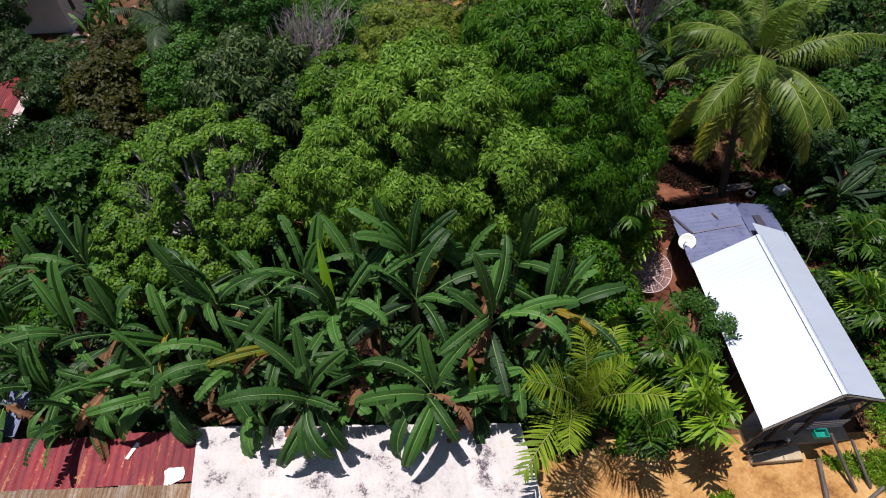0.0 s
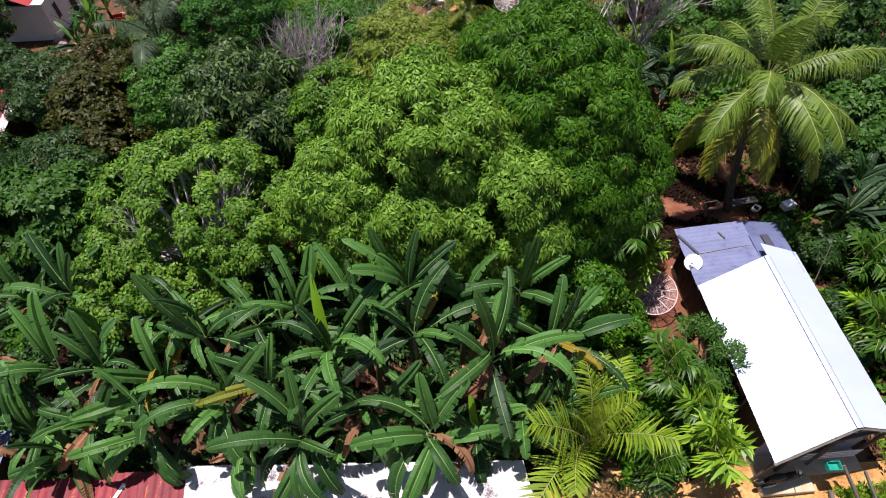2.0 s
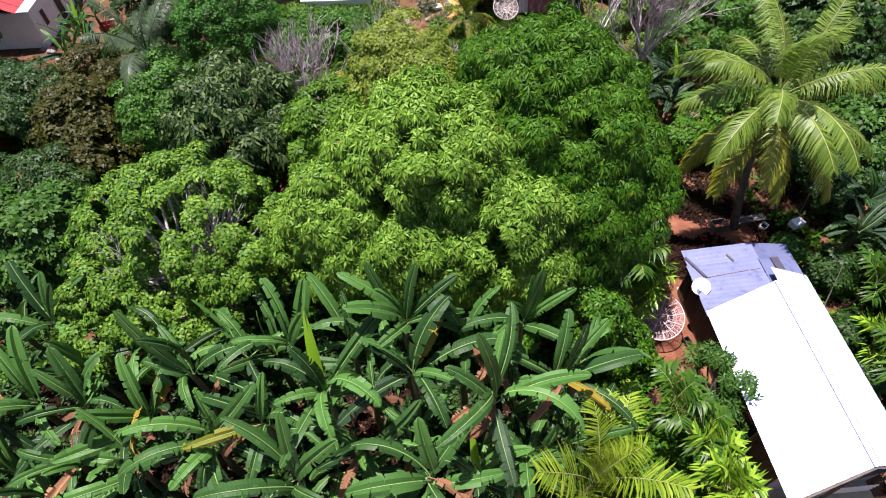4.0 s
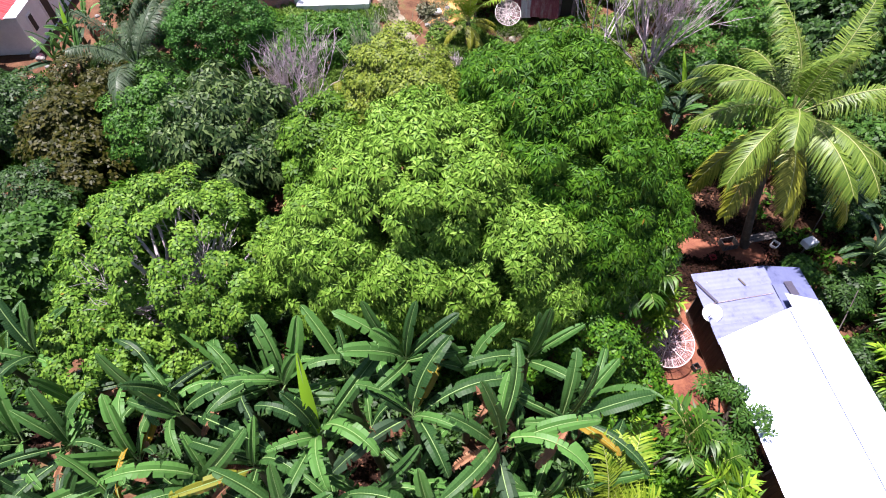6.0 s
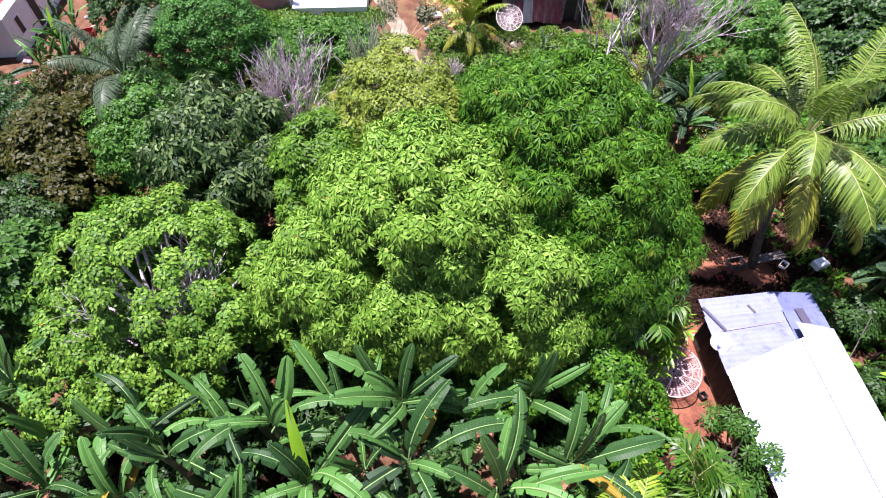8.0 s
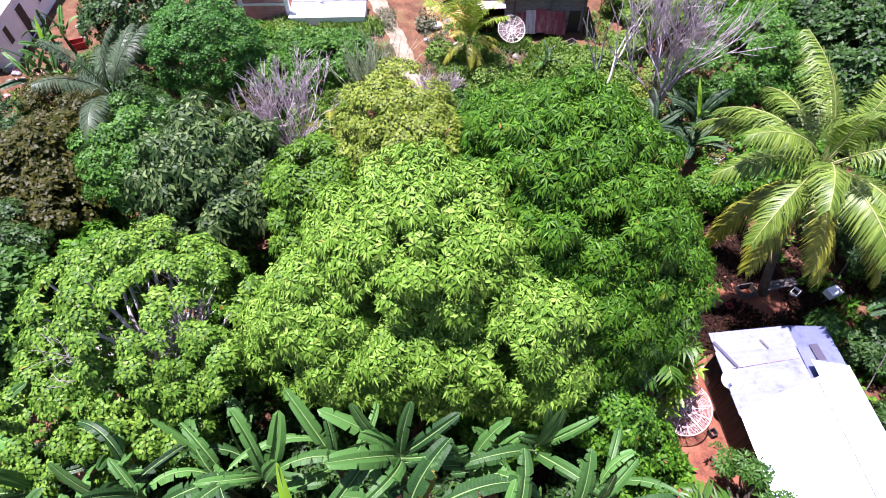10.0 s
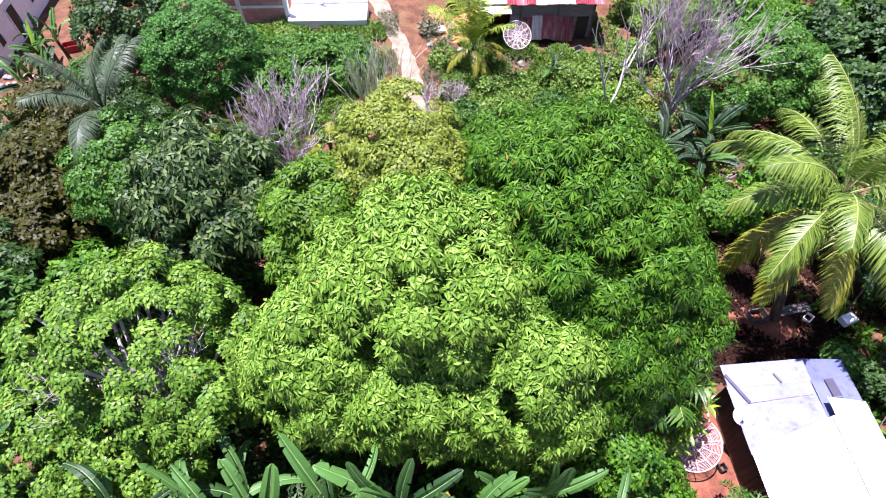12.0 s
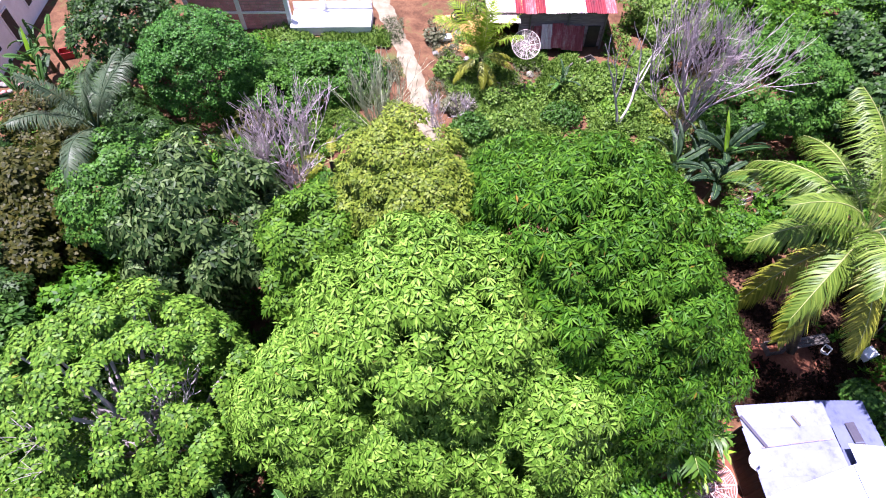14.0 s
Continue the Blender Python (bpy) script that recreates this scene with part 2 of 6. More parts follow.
def whorls(pts, axes, leaves=7, length=0.26, width=0.085, open_angle=60, droop=0.3, rng=RNG, fold=0.25):
    """Leaves in whorls: at each point a fan of folded pointed leaves round an axis. Verts and triangles."""
    n = len(pts)
    axes = unit(axes + rng.normal(0, 0.13, (n, 3)))
    ref = unit(rng.normal(0, 1, (n, 3)))
    u = unit(np.cross(axes, ref))
    v = np.cross(axes, u)
    k = np.arange(leaves)
    a = 2 * np.pi * k[None] / leaves + rng.uniform(-0.22, 0.22, (n, leaves))
    op = np.radians(open_angle + rng.normal(0, 11, (n, leaves)))
    out = u[:, None] * np.cos(a)[..., None] + v[:, None] * np.sin(a)[..., None]
    d = out * np.sin(op)[..., None] + axes[:, None] * np.cos(op)[..., None]
    d = unit(d + np.array([0, 0, -droop]) * rng.uniform(0.3, 1.3, (n, leaves, 1)))
    side = unit(np.cross(d, axes[:, None] + 0.01))
    up = np.cross(side, d)
    ln = length * rng.uniform(0.65, 1.25, (n, leaves, 1))
    wd = width * rng.uniform(0.75, 1.2, (n, leaves, 1))
    base = pts[:, None] + d * 0.03
    tip = base + d * ln + np.array([0, 0, -1]) * ln * droop * 0.35
    mid = base + d * ln * 0.45 + up * wd * fold
    lf, rt = mid + side * wd - up * wd * fold * 2, mid - side * wd - up * wd * fold * 2
    verts = np.stack([base, lf, tip, rt], 2).reshape(-1, 3)
    q = np.arange(n * leaves) * 4
    tris = np.stack([np.stack([q, q + 1, q + 2], 1), np.stack([q, q + 2, q + 3], 1)], 1).reshape(-1, 3)
    return verts, tris


def sphere_pts(n, rng):
    i = np.arange(n) + rng.uniform(0, 1)
    z = 1 - 2 * (i + 0.5) / n
    r = np.sqrt(np.maximum(0, 1 - z * z))
    a = i * 2.399963 + rng.uniform(0, 6.28)
    return np.stack([r * np.cos(a), r * np.sin(a), z], 1)


def crown_points(domes, lobe=0.8, gap=1.05, step=0.25, low=-0.45, rng=RNG, rough=0.14, hole=0.33):
    """Whorl places and axes over a crown of leafy boughs. domes: (x, y, z, rx, ry, rz), relative to the tree's foot."""
    P, A, L = [], [], []
    for dx, dy, dz, rx, ry, rz in domes:
        c, rad = np.array([dx, dy, dz]), np.array([rx, ry, rz])
        area = 4 * np.pi * ((rx * ry) ** 1.6 / 3 + (rx * rz) ** 1.6 / 3 + (ry * rz) ** 1.6 / 3) ** (1 / 1.6)
        s = sphere_pts(max(8, int(area / (gap * gap))), rng)
        s = s[s[:, 2] > low]
        s = unit(s + rng.normal(0, 0.07, s.shape))
        wob = np.array([noise.noise(Vector((p[0] * 1.7 + dx, p[1] * 1.7 + dy, p[2] * 1.7 + rx))) for p in s])
        centre = c + s * (rad - lobe * 0.75) * (1 + rough * wob[:, None] + rng.normal(0, 0.035, (len(s), 1))) - s * lobe * rng.choice([0, 0, 0.25, 0.6, 1.1], (len(s), 1))
        holes = np.array([noise.noise(Vector((p[0] * 0.62 + 9, p[1] * 0.62, p[2] * 0.62 + rx))) for p in centre])
        keep = holes < hole
        for ex, ey, ez, fx, fy, fz in domes:
            if (ex, ey, ez) != (dx, dy, dz):
                keep &= (((centre - (ex, ey, ez)) / (np.array([fx, fy, fz]) * 0.72)) ** 2).sum(1) > 1
        centre, s = centre[keep], s[keep]
        nrm = unit(s / rad)
        for p, o in zip(centre, nrm):
            r = lobe * rng.uniform(0.5, 1.0)
            m = max(10, int(4 * np.pi * r * r / (step * step)))
            q = sphere_pts(m, rng)
            q = q[(q @ unit(o + np.array([0, 0, 0.55]))) > rng.uniform(-0.15, 0.25)]
            pts = p + q * np.array([1, 1, 0.72]) * r * (1 + rng.normal(0, 0.11, (len(q), 1)))
            P.append(pts)
            A.append(unit(q * 0.8 + o * 0.35 + np.array([0, 0, 0.45])))
            L.append(p)
    return np.concatenate(P), np.concatenate(A), np.array(L)


def limb_path(a, b, sag=0.15, n=7, rng=RNG):
    a, b = np.asarray(a, float), np.asarray(b, float)
    t = np.linspace(0, 1, n)[:, None]
    p = a + (b - a) * t
    p[:, :2] = a[:2] + (b - a)[:2] * t ** 1.35
    wob = rng.normal(0, 0.05 * np.linalg.norm(b - a), (n, 3)) * np.sin(np.pi * t)
    return p + wob * 0.6


def broadleaf(name, label, category, at, domes, material, trunk=0.22, lobe=0.8, gap=1.05, step=0.25, low=-0.45, limbs=7,
              leaf=(7, 0.26, 0.085, 60, 0.3), bark=None, seed=1, rough=0.14, group="trees", inner=True, hole=0.33):
    rng = np.random.default_rng(seed)
    t = thing(name, label, category, pose(*at), group)
    pts, axes, lobes = crown_points(domes, lobe, gap, step, low, rng, rough, hole)
    if inner:
        core = [(x, y, z - 0.15 * c, a * 0.64, b * 0.64, c * 0.64) for x, y, z, a, b, c in domes]
        p2, a2, _ = crown_points(core, lobe * 1.1, gap * 1.5, step * 1.5, low, rng, rough, 9)
        pts, axes = np.concatenate([pts, p2]), np.concatenate([axes, a2])
    v, f = whorls(pts, axes, *leaf, rng=rng)
    part("crown", mesh_np("crown", v, f, [material]), t)
    bark = bark or M["bark"]
    zc = min(d[2] for d in domes)
    top = np.mean([[d[0], d[1], d[2]] for d in domes], axis=0)
    fork = np.array([top[0] * 0.5, top[1] * 0.5, max(0.8, zc * 0.45)])
    path = limb_path((0, 0, -0.3), fork, n=6, rng=rng)
    part("trunk", tube("trunk", path, np.linspace(trunk * 1.35, trunk * 0.85, 6), bark, 9), t)
    pick = rng.choice(len(lobes), min(limbs, len(lobes)), replace=False)
    for i in pick:
        end = fork + (lobes[i] - fork) * 0.97
        p = limb_path(fork, end, rng=rng)
        part("limb", tube("limb", p, np.linspace(trunk * 0.6, 0.035, len(p)), bark, 6), t)
    return t


def bare_tree_mesh(height, spread, trunk, rng, levels=5, sides=5, lean=(0, 0), first=0.35, forks=(2, 3), up=0.35, fine=0.013):
    """Bare branches: every limb forks into thinner ones."""
    items = []

    def grow(p, d, ln, r, lev):
        n = 5
        pts = [p]
        for k in range(n):
            d = unit(d + rng.normal(0, 0.10, 3) + np.array([0, 0, 0.03]))
            pts.append(pts[-1] + d * ln / n)
        items.append(tube_arrays(pts, np.linspace(r, r * 0.62, n + 1), sides if lev > levels - 2 else 3))
        if lev == 0:
            return
        for j in range(rng.integers(forks[0], forks[1] + 1) + (1 if lev < 3 else 0)):
            at = pts[-1] if j < 2 else pts[rng.integers(2, n)]
            e = unit(d + rng.normal(0, 1, 3) * spread + np.array([0, 0, up * 0.5]))
            grow(at, e, ln * rng.uniform(0.6, 0.85), max(fine, r * rng.uniform(0.5, 0.66)), lev - 1)

    grow(np.array([0, 0, -0.2]), unit(np.array([lean[0], lean[1], 1.0])), height * first, trunk, levels)
    return join_arrays(items)


# banana leaves -------------------------------------------------------------
def banana_leaf(start, bend, length, width, rng, torn=0.3, curl=0.35, mats=None, twist=0.0):
    """An arching blade with a raised midrib; the blade is torn into strips along the cross veins.
    start: degrees above level at the stalk; bend: degrees by which it bows over; it runs along +x."""
    n = 22
    s = np.linspace(0, 1, n + 1)
    ang = np.radians(start - bend * s ** 1.3)
    step = length / n
    x = np.concatenate([[0], np.cumsum(np.cos(ang[:-1]) * step)])
    z = np.concatenate([[0], np.cumsum(np.sin(ang[:-1]) * step)])
    sway = np.sin(s * 2.2 + rng.uniform(0, 3)) * 0.09 * length * rng.uniform(-1, 1)
    mid = np.stack([x, sway, z], 1)
    tang = np.stack([np.cos(ang), np.zeros(n + 1), np.sin(ang)], 1)
    nrm = np.stack([-np.sin(ang), np.zeros(n + 1), np.cos(ang)], 1)
    side = np.array([0, 1.0, 0])
    stalk = 0.10
    prof = np.clip((s - stalk) / (1 - stalk), 0, 1)
    half = width / 2 * np.clip(np.sin(np.pi * np.clip(prof * 0.93 + 0.03, 0, 1)), 0, 1) ** 0.40 * (prof > 0)
    half[-1] = 0.03
    vee = rng.uniform(0.45, 1.35)
    V, Fc, mi, UV = [], [], [], []

    def add(vs, uvs):
        o = len(V)
        V.extend(vs)
        UV.extend(uvs)
        Fc.append((o, o + 1, o + 2, o + 3))
        mi.append(0)

    for sg in (-1, 1):
        hang, base_fold = 0.0, rng.uniform(-0.15, 0.35)
        flags = [rng.random() < torn * 0.4 for _ in range(n + 1)]
        for i in range(2, n):
            if flags[i]:
                base_fold = np.clip(rng.normal(0.1 + 0.45 * torn, 0.3 * torn), -0.15, 1.0)
            hang = base_fold + rng.normal(0, 0.05)
            e = []
            for k, t in ((i, step * 0.3 * flags[i]), (i + 1, -step * 0.3 * flags[i + 1])):
                fold = curl + hang * 1.2
                w = half[k]
                o1 = side * sg + nrm[k] * (vee - 0.6 * hang)
                o2 = side * sg * np.cos(fold) + nrm[k] * (0.12 - np.sin(fold) * 0.6) + np.array([0, 0, -hang * 0.8]) + tang[k] * 0.25
                p0 = mid[k]
                p1 = p0 + unit(o1) * w * 0.5 + tang[k] * t * 0.3
                p2 = p1 + unit(o2) * w * 0.55 + tang[k] * t
                e.append((p0, p1, p2))
            (a0, b0, c0), (a1, b1, c1) = e
            u0, u1 = i / n, (i + 1) / n
            add((a0, b0, b1, a1), ((u0, .5), (u0, .5 + .25 * sg), (u1, .5 + .25 * sg), (u1, .5)))
            add((b0, c0, c1, b1), ((u0, .5 + .25 * sg), (u0, .5 + .5 * sg), (u1, .5 + .5 * sg), (u1, .5 + .25 * sg)))
    tv, tf = tube_arrays(mid + nrm * 0.010, np.linspace(0.024, 0.004, n + 1), 4)
    o = len(V)
    verts = np.concatenate([np.array(V), tv])
    faces = np.concatenate([np.array(Fc), tf + o])
    mi = np.array(mi + [1] * len(tf))
    uv = np.concatenate([np.array(UV), np.tile([[0.5, 0.5]], (len(tv), 1))])
    return mesh_np("leaf", verts, faces, mats, mi, uv, smooth=True)


def furled_leaf(length, rng, mats):
    """A young leaf half unrolled, a tall open scroll."""
    n = 12
    s = np.linspace(0, 1, n + 1)
    V, Fc, UV = [], [], []
    m = 7
    for i, t in enumerate(s):
        w = 0.20 * math.sin(math.pi * min(1, 0.12 + 0.86 * t)) ** 0.7 + 0.015
        for j in range(m):
            a = (j / (m - 1) - 0.5) * (2.0 - 0.9 * t)
            V.append((math.sin(a) * w + 0.10 * t * t * length * 0.3, -math.cos(a) * w * 0.5, t * length))
            UV.append((t, j / (m - 1)))
    for i in range(n):
        for j in range(m - 1):
            o = i * m + j
            Fc.append((o, o + 1, o + m + 1, o + m))
    tv, tf = tube_arrays([(0.10 * t * t * length * 0.3, -0.5 * 0.2 * 0.8, t * length) for t in s], np.linspace(0.03, 0.01, n + 1), 4)
    o = len(V)
    return mesh_np("young_leaf", np.concatenate([np.array(V), tv]), np.concatenate([np.array(Fc), tf + o]), mats,
                   [0] * len(Fc) + [1] * len(tf), np.concatenate([np.array(UV), np.tile([[0.5, 0.5]], (len(tv), 1))]), smooth=True)


# palm fronds ---------------------------------------------------------------
def frond(start, bend, length, leaflet, rng, pairs=48, mats=None, hang=0.6, width=0.03, bare=0.2, vee=35, segs=2, rach=0.035, loose=0.07):
    """A pinnate frond along +x: a tapering rachis and two rows of hanging leaflets."""
    n = 16
    s = np.linspace(0, 1, n + 1)
    ang = np.radians(start - bend * s ** 1.2)
    st = length / n
    mid = np.stack([np.concatenate([[0], np.cumsum(np.cos(ang[:-1]) * st)]), np.sin(s * 2) * rng.uniform(-0.12, 0.12) * length,
                    np.concatenate([[0], np.cumsum(np.sin(ang[:-1]) * st)])], 1)
    V, Fc = [], []
    for sg in (-1, 1):
        for k in range(pairs):
            t = bare + (1 - bare) * (k + rng.uniform(0.2, 0.8)) / pairs
            i = min(n - 1, int(t * n))
            f = t * n - i
            p = mid[i] * (1 - f) + mid[i + 1] * f
            a = ang[i]
            tg = np.array([math.cos(a), 0, math.sin(a)])
            nm = np.array([-math.sin(a), 0, math.cos(a)])
            q = (t - bare) / (1 - bare)
            ln = leaflet * (0.55 + 0.75 * math.sin(math.pi * min(1, 0.15 + 0.75 * q))) * rng.uniform(0.8, 1.1) * (1 - 0.35 * q ** 3)
            d = unit(tg * (0.45 + 0.5 * q) + np.array([0, sg, 0]) * 0.9 + nm * math.tan(math.radians(vee)) * 0.5 * (1 - q) + rng.normal(0, loose, 3))
            w = unit(np.cross(d, nm)) * width
            o = len(V)
            pp = p
            for g in range(segs + 1):
                ww = w * (0.6, 1.0, 0.06)[g] if segs == 2 else w * (0.6, 1.0, 0.8, 0.05)[g]
                V.extend((pp - ww, pp + ww))
                if g < segs:
                    d2 = unit(d + np.array([0, 0, -hang]) * (g + 0.35) * (0.6 + 0.6 * rng.random()))
                    pp = pp + d2 * ln / segs
                    Fc.append((o + 2 * g, o + 2 * g + 1, o + 2 * g + 3, o + 2 * g + 2))
    tv, tf = tube_arrays(mid, np.linspace(rach, rach * 0.25, n + 1), 5)
    o = len(V)
    return mesh_np("frond", np.concatenate([np.array(V), tv]), np.concatenate([np.array(Fc), tf + o]), mats, [0] * len(Fc) + [1] * len(tf))


def sheet_mesh(name, w, ln, mats, pitch=0.10, amp=0.014, thick=0.0, rng=RNG, sag=0.01, shear=0.0):
    """A corrugated sheet, w across (x) and ln down its slope (y), waves running down."""
    nx = int(w / pitch * 6)
    xs = np.linspace(0, w, nx + 1)
    ys = np.linspace(0, ln, 5)
    zz = amp * np.sin(2 * np.pi * xs / pitch)
    X, Y = np.meshgrid(xs, ys, indexing="ij")
    warp = rng.normal(0, sag, 5)[None, :] * np.ones_like(X)
    Z = zz[:, None] + warp
    v = np.stack([X + shear * Y, Y, Z], -1).reshape(-1, 3)
    i, j = np.meshgrid(np.arange(nx), np.arange(4), indexing="ij")
    o = i * 5 + j
    f = np.stack([o, o + 5, o + 6, o + 1], -1).reshape(-1, 4)
    return mesh_np(name, v, f, mats)


def soil_mat():
    m, nt, b = base_mat("red_soil", 0.95, spec=0.2)
    big, mid, small = noise_tex(nt, 0.18, 4.0), noise_tex(nt, 1.3, 6.0, 0.65), noise_tex(nt, 14.0, 5.0, 0.7)
    earth = ramp(nt, mixf(nt, mid, small, 0.4), [(0.34, (0.045, 0.019, 0.011)), (0.46, (0.090, 0.042, 0.023)), (0.56, (0.135, 0.066, 0.036)), (0.68, (0.18, 0.10, 0.058))])
    moss = ramp(nt, small, [(0.35, (0.03, 0.05, 0.015)), (0.65, (0.09, 0.12, 0.03))])
    grown = ramp(nt, mixf(nt, big, mid, 0.45), [(0.56, (0, 0, 0)), (0.64, (1, 1, 1))])
    nt.links.new(mixc(nt, grown, earth, moss), b.inputs["Base Color"])
    bump(nt, b, small, 0.7, 0.05)
    return m


M["soil"] = soil_mat()
M["road"] = rough_mat("pale_dirt_road", [(0.34, (0.20, 0.155, 0.10)), (0.5, (0.31, 0.26, 0.185)), (0.66, (0.42, 0.37, 0.28))], 1.5, 16, 0.95, relief=0.6, dist=0.04)
# blue in the zinc tones stands in for sky reflected on the slopes
M["zinc"] = rough_mat("bright_zinc_sheet", [(0.3, (0.62, 0.69, 0.88)), (0.6, (0.68, 0.75, 0.93)), (0.8, (0.74, 0.79, 0.95))], 1.2, 14, 0.38, 0.1, stretch=(1, 0.25, 1), relief=0.08, vary=0.06, tone=0.72)
M["zinc_old"] = rough_mat("weathered_zinc_sheet", [(0.36, (0.20, 0.22, 0.48)), (0.46, (0.34, 0.38, 0.72)), (0.66, (0.42, 0.47, 0.80))], 0.9, 7, 0.5, 0.15, relief=0.1, vary=0.15, tone=0.37)
M["slate"] = rough_mat("dark_slate_board", [(0.3, (0.10, 0.09, 0.15)), (0.7, (0.20, 0.18, 0.27))], 3, 20, 0.7, tone=0.35)
M["white_roof"] = rough_mat("grimy_white_sheet", [(0.36, (0.10, 0.08, 0.12)), (0.41, (0.42, 0.36, 0.40)), (0.44, (0.72, 0.66, 0.68)), (0.52, (0.84, 0.78, 0.81)), (0.58, (0.86, 0.82, 0.84)), (0.66, (0.80, 0.68, 0.62))], 1.3, 16, 0.7, relief=0.2, spec=0.3, vary=0.08, tone=0.68)
M["red_sheet"] = rough_mat("rusty_red_sheet", [(0.34, (0.10, 0.004, 0.018)), (0.46, (0.28, 0.010, 0.032)), (0.57, (0.40, 0.022, 0.036)), (0.63, (0.70, 0.32, 0.14))], 1.4, 9, 0.6, 0.1, stretch=(3.0, 0.3, 1), relief=0.2, vary=0.35, tone=0.6)
M["red_faded"] = rough_mat("faded_red_sheet", [(0.3, (0.28, 0.04, 0.06)), (0.5, (0.45, 0.10, 0.12)), (0.62, (0.60, 0.30, 0.30)), (0.75, (0.75, 0.66, 0.66))], 2.2, 10, 0.6, 0.1, stretch=(2.5, 0.5, 1), relief=0.2, vary=0.4, tone=0.80)
M["rust"] = rough_mat("rust_streaked_sheet", [(0.3, (0.22, 0.09, 0.04)), (0.5, (0.42, 0.26, 0.16)), (0.7, (0.72, 0.66, 0.6))], 2.0, 12, 0.7, 0.1, stretch=(4, 0.4, 1), vary=0.3)
M["timber"] = rough_mat("weathered_timber", [(0.34, (0.10, 0.082, 0.075)), (0.5, (0.20, 0.17, 0.155)), (0.66, (0.32, 0.29, 0.27))], 3, 24, 0.85, stretch=(5, 5, 0.6), relief=0.5, vary=0.3)
M["plank"] = rough_mat("brown_plank", [(0.3, (0.06, 0.035, 0.025)), (0.55, (0.13, 0.075, 0.05)), (0.75, (0.22, 0.14, 0.10))], 2, 20, 0.85, stretch=(6, 6, 0.5), relief=0.5, vary=0.35)
M["blue_panel"] = rough_mat("blue_grey_painted_wall", [(0.3, (0.34, 0.36, 0.46)), (0.6, (0.48, 0.50, 0.62)), (0.8, (0.58, 0.60, 0.70))], 2, 18, 0.8, relief=0.2)
M["concrete"] = rough_mat("grey_concrete", [(0.3, (0.28, 0.25, 0.21)), (0.55, (0.44, 0.40, 0.34)), (0.75, (0.58, 0.54, 0.47))], 2, 22, 0.9, relief=0.4)
M["white_wall"] = rough_mat("white_painted_wall", [(0.3, (0.62, 0.60, 0.62)), (0.6, (0.78, 0.77, 0.79)), (0.8, (0.83, 0.82, 0.83))], 1.0, 14, 0.8, relief=0.1, tone=1.0)
M["pink_brick"] = rough_mat("unplastered_brick", [(0.3, (0.46, 0.17, 0.20)), (0.55, (0.58, 0.28, 0.30)), (0.75, (0.66, 0.42, 0.44))], 2.2, 26, 0.9, relief=0.5, vary=0.2, tone=1.05)
M["white_plastic"] = rough_mat("white_painted_metal", [(0.3, (0.68, 0.68, 0.70)), (0.7, (0.82, 0.82, 0.83))], 3, 20, 0.4, relief=0.05, tone=1.0)
M["mesh_metal"] = rough_mat("pale_wire_mesh", [(0.3, (0.60, 0.50, 0.49)), (0.7, (0.74, 0.66, 0.65))], 4, 25, 0.55, 0.4, relief=0.1, tone=0.90)
M["black"] = rough_mat("black_rubber", [(0.3, (0.015, 0.015, 0.016)), (0.7, (0.04, 0.04, 0.042))], 6, 30, 0.6)
M["glass"] = base_mat("dark_window_glass", 0.08, spec=0.5)[0]
M["glass"].node_tree.nodes["Principled BSDF"].inputs["Base Color"].default_value = (0.02, 0.022, 0.028, 1)
M["teal"] = rough_mat("teal_plastic", [(0.3, (0.0, 0.30, 0.24)), (0.7, (0.02, 0.45, 0.36))], 6, 30, 0.4)
M["chrome"] = rough_mat("chrome", [(0.3, (0.55, 0.55, 0.56)), (0.7, (0.7, 0.7, 0.7))], 6, 30, 0.2, 1.0, relief=0.02)
M["red_paint"] = rough_mat("red_paint", [(0.3, (0.42, 0.02, 0.03)), (0.7, (0.60, 0.05, 0.06))], 4, 30, 0.45, relief=0.05)
M["stone"] = rough_mat("grey_stone", [(0.3, (0.18, 0.17, 0.16)), (0.7, (0.42, 0.40, 0.38))], 3, 20, 0.9, relief=0.5)


# ---------------------------------------------------------------- ground and road
def ground_z(x, y):
    p = Vector((x * 0.11, y * 0.11, 0.3))
    return 0.28 * noise.noise(p) + 0.08 * noise.noise(p * 5.0)


def make_ground():
    near_x = np.linspace(-34, 30, 161)
    near_y = np.linspace(-4, 60, 161)
    far = np.array([8, 25, 60, 140, 320, 700.0])
    xs = np.concatenate([near_x[0] - far[::-1], near_x, near_x[-1] + far])
    ys = np.concatenate([near_y[0] - far[::-1], near_y, near_y[-1] + far])
    n, m = len(xs), len(ys)
    v = np.array([(x, y, ground_z(x, y)) for x in xs for y in ys])
    i, j = np.meshgrid(np.arange(n - 1), np.arange(m - 1), indexing="ij")
    o = i * m + j
    f = np.stack([o, o + m, o + m + 1, o + 1], -1).reshape(-1, 4)
    g = new("ground", mesh_np("ground", v, f, [M["soil"]], smooth=True))
    tagged(g, "reddish bare soil with mossy patches under the trees", "ground", kind="structure")


make_ground()


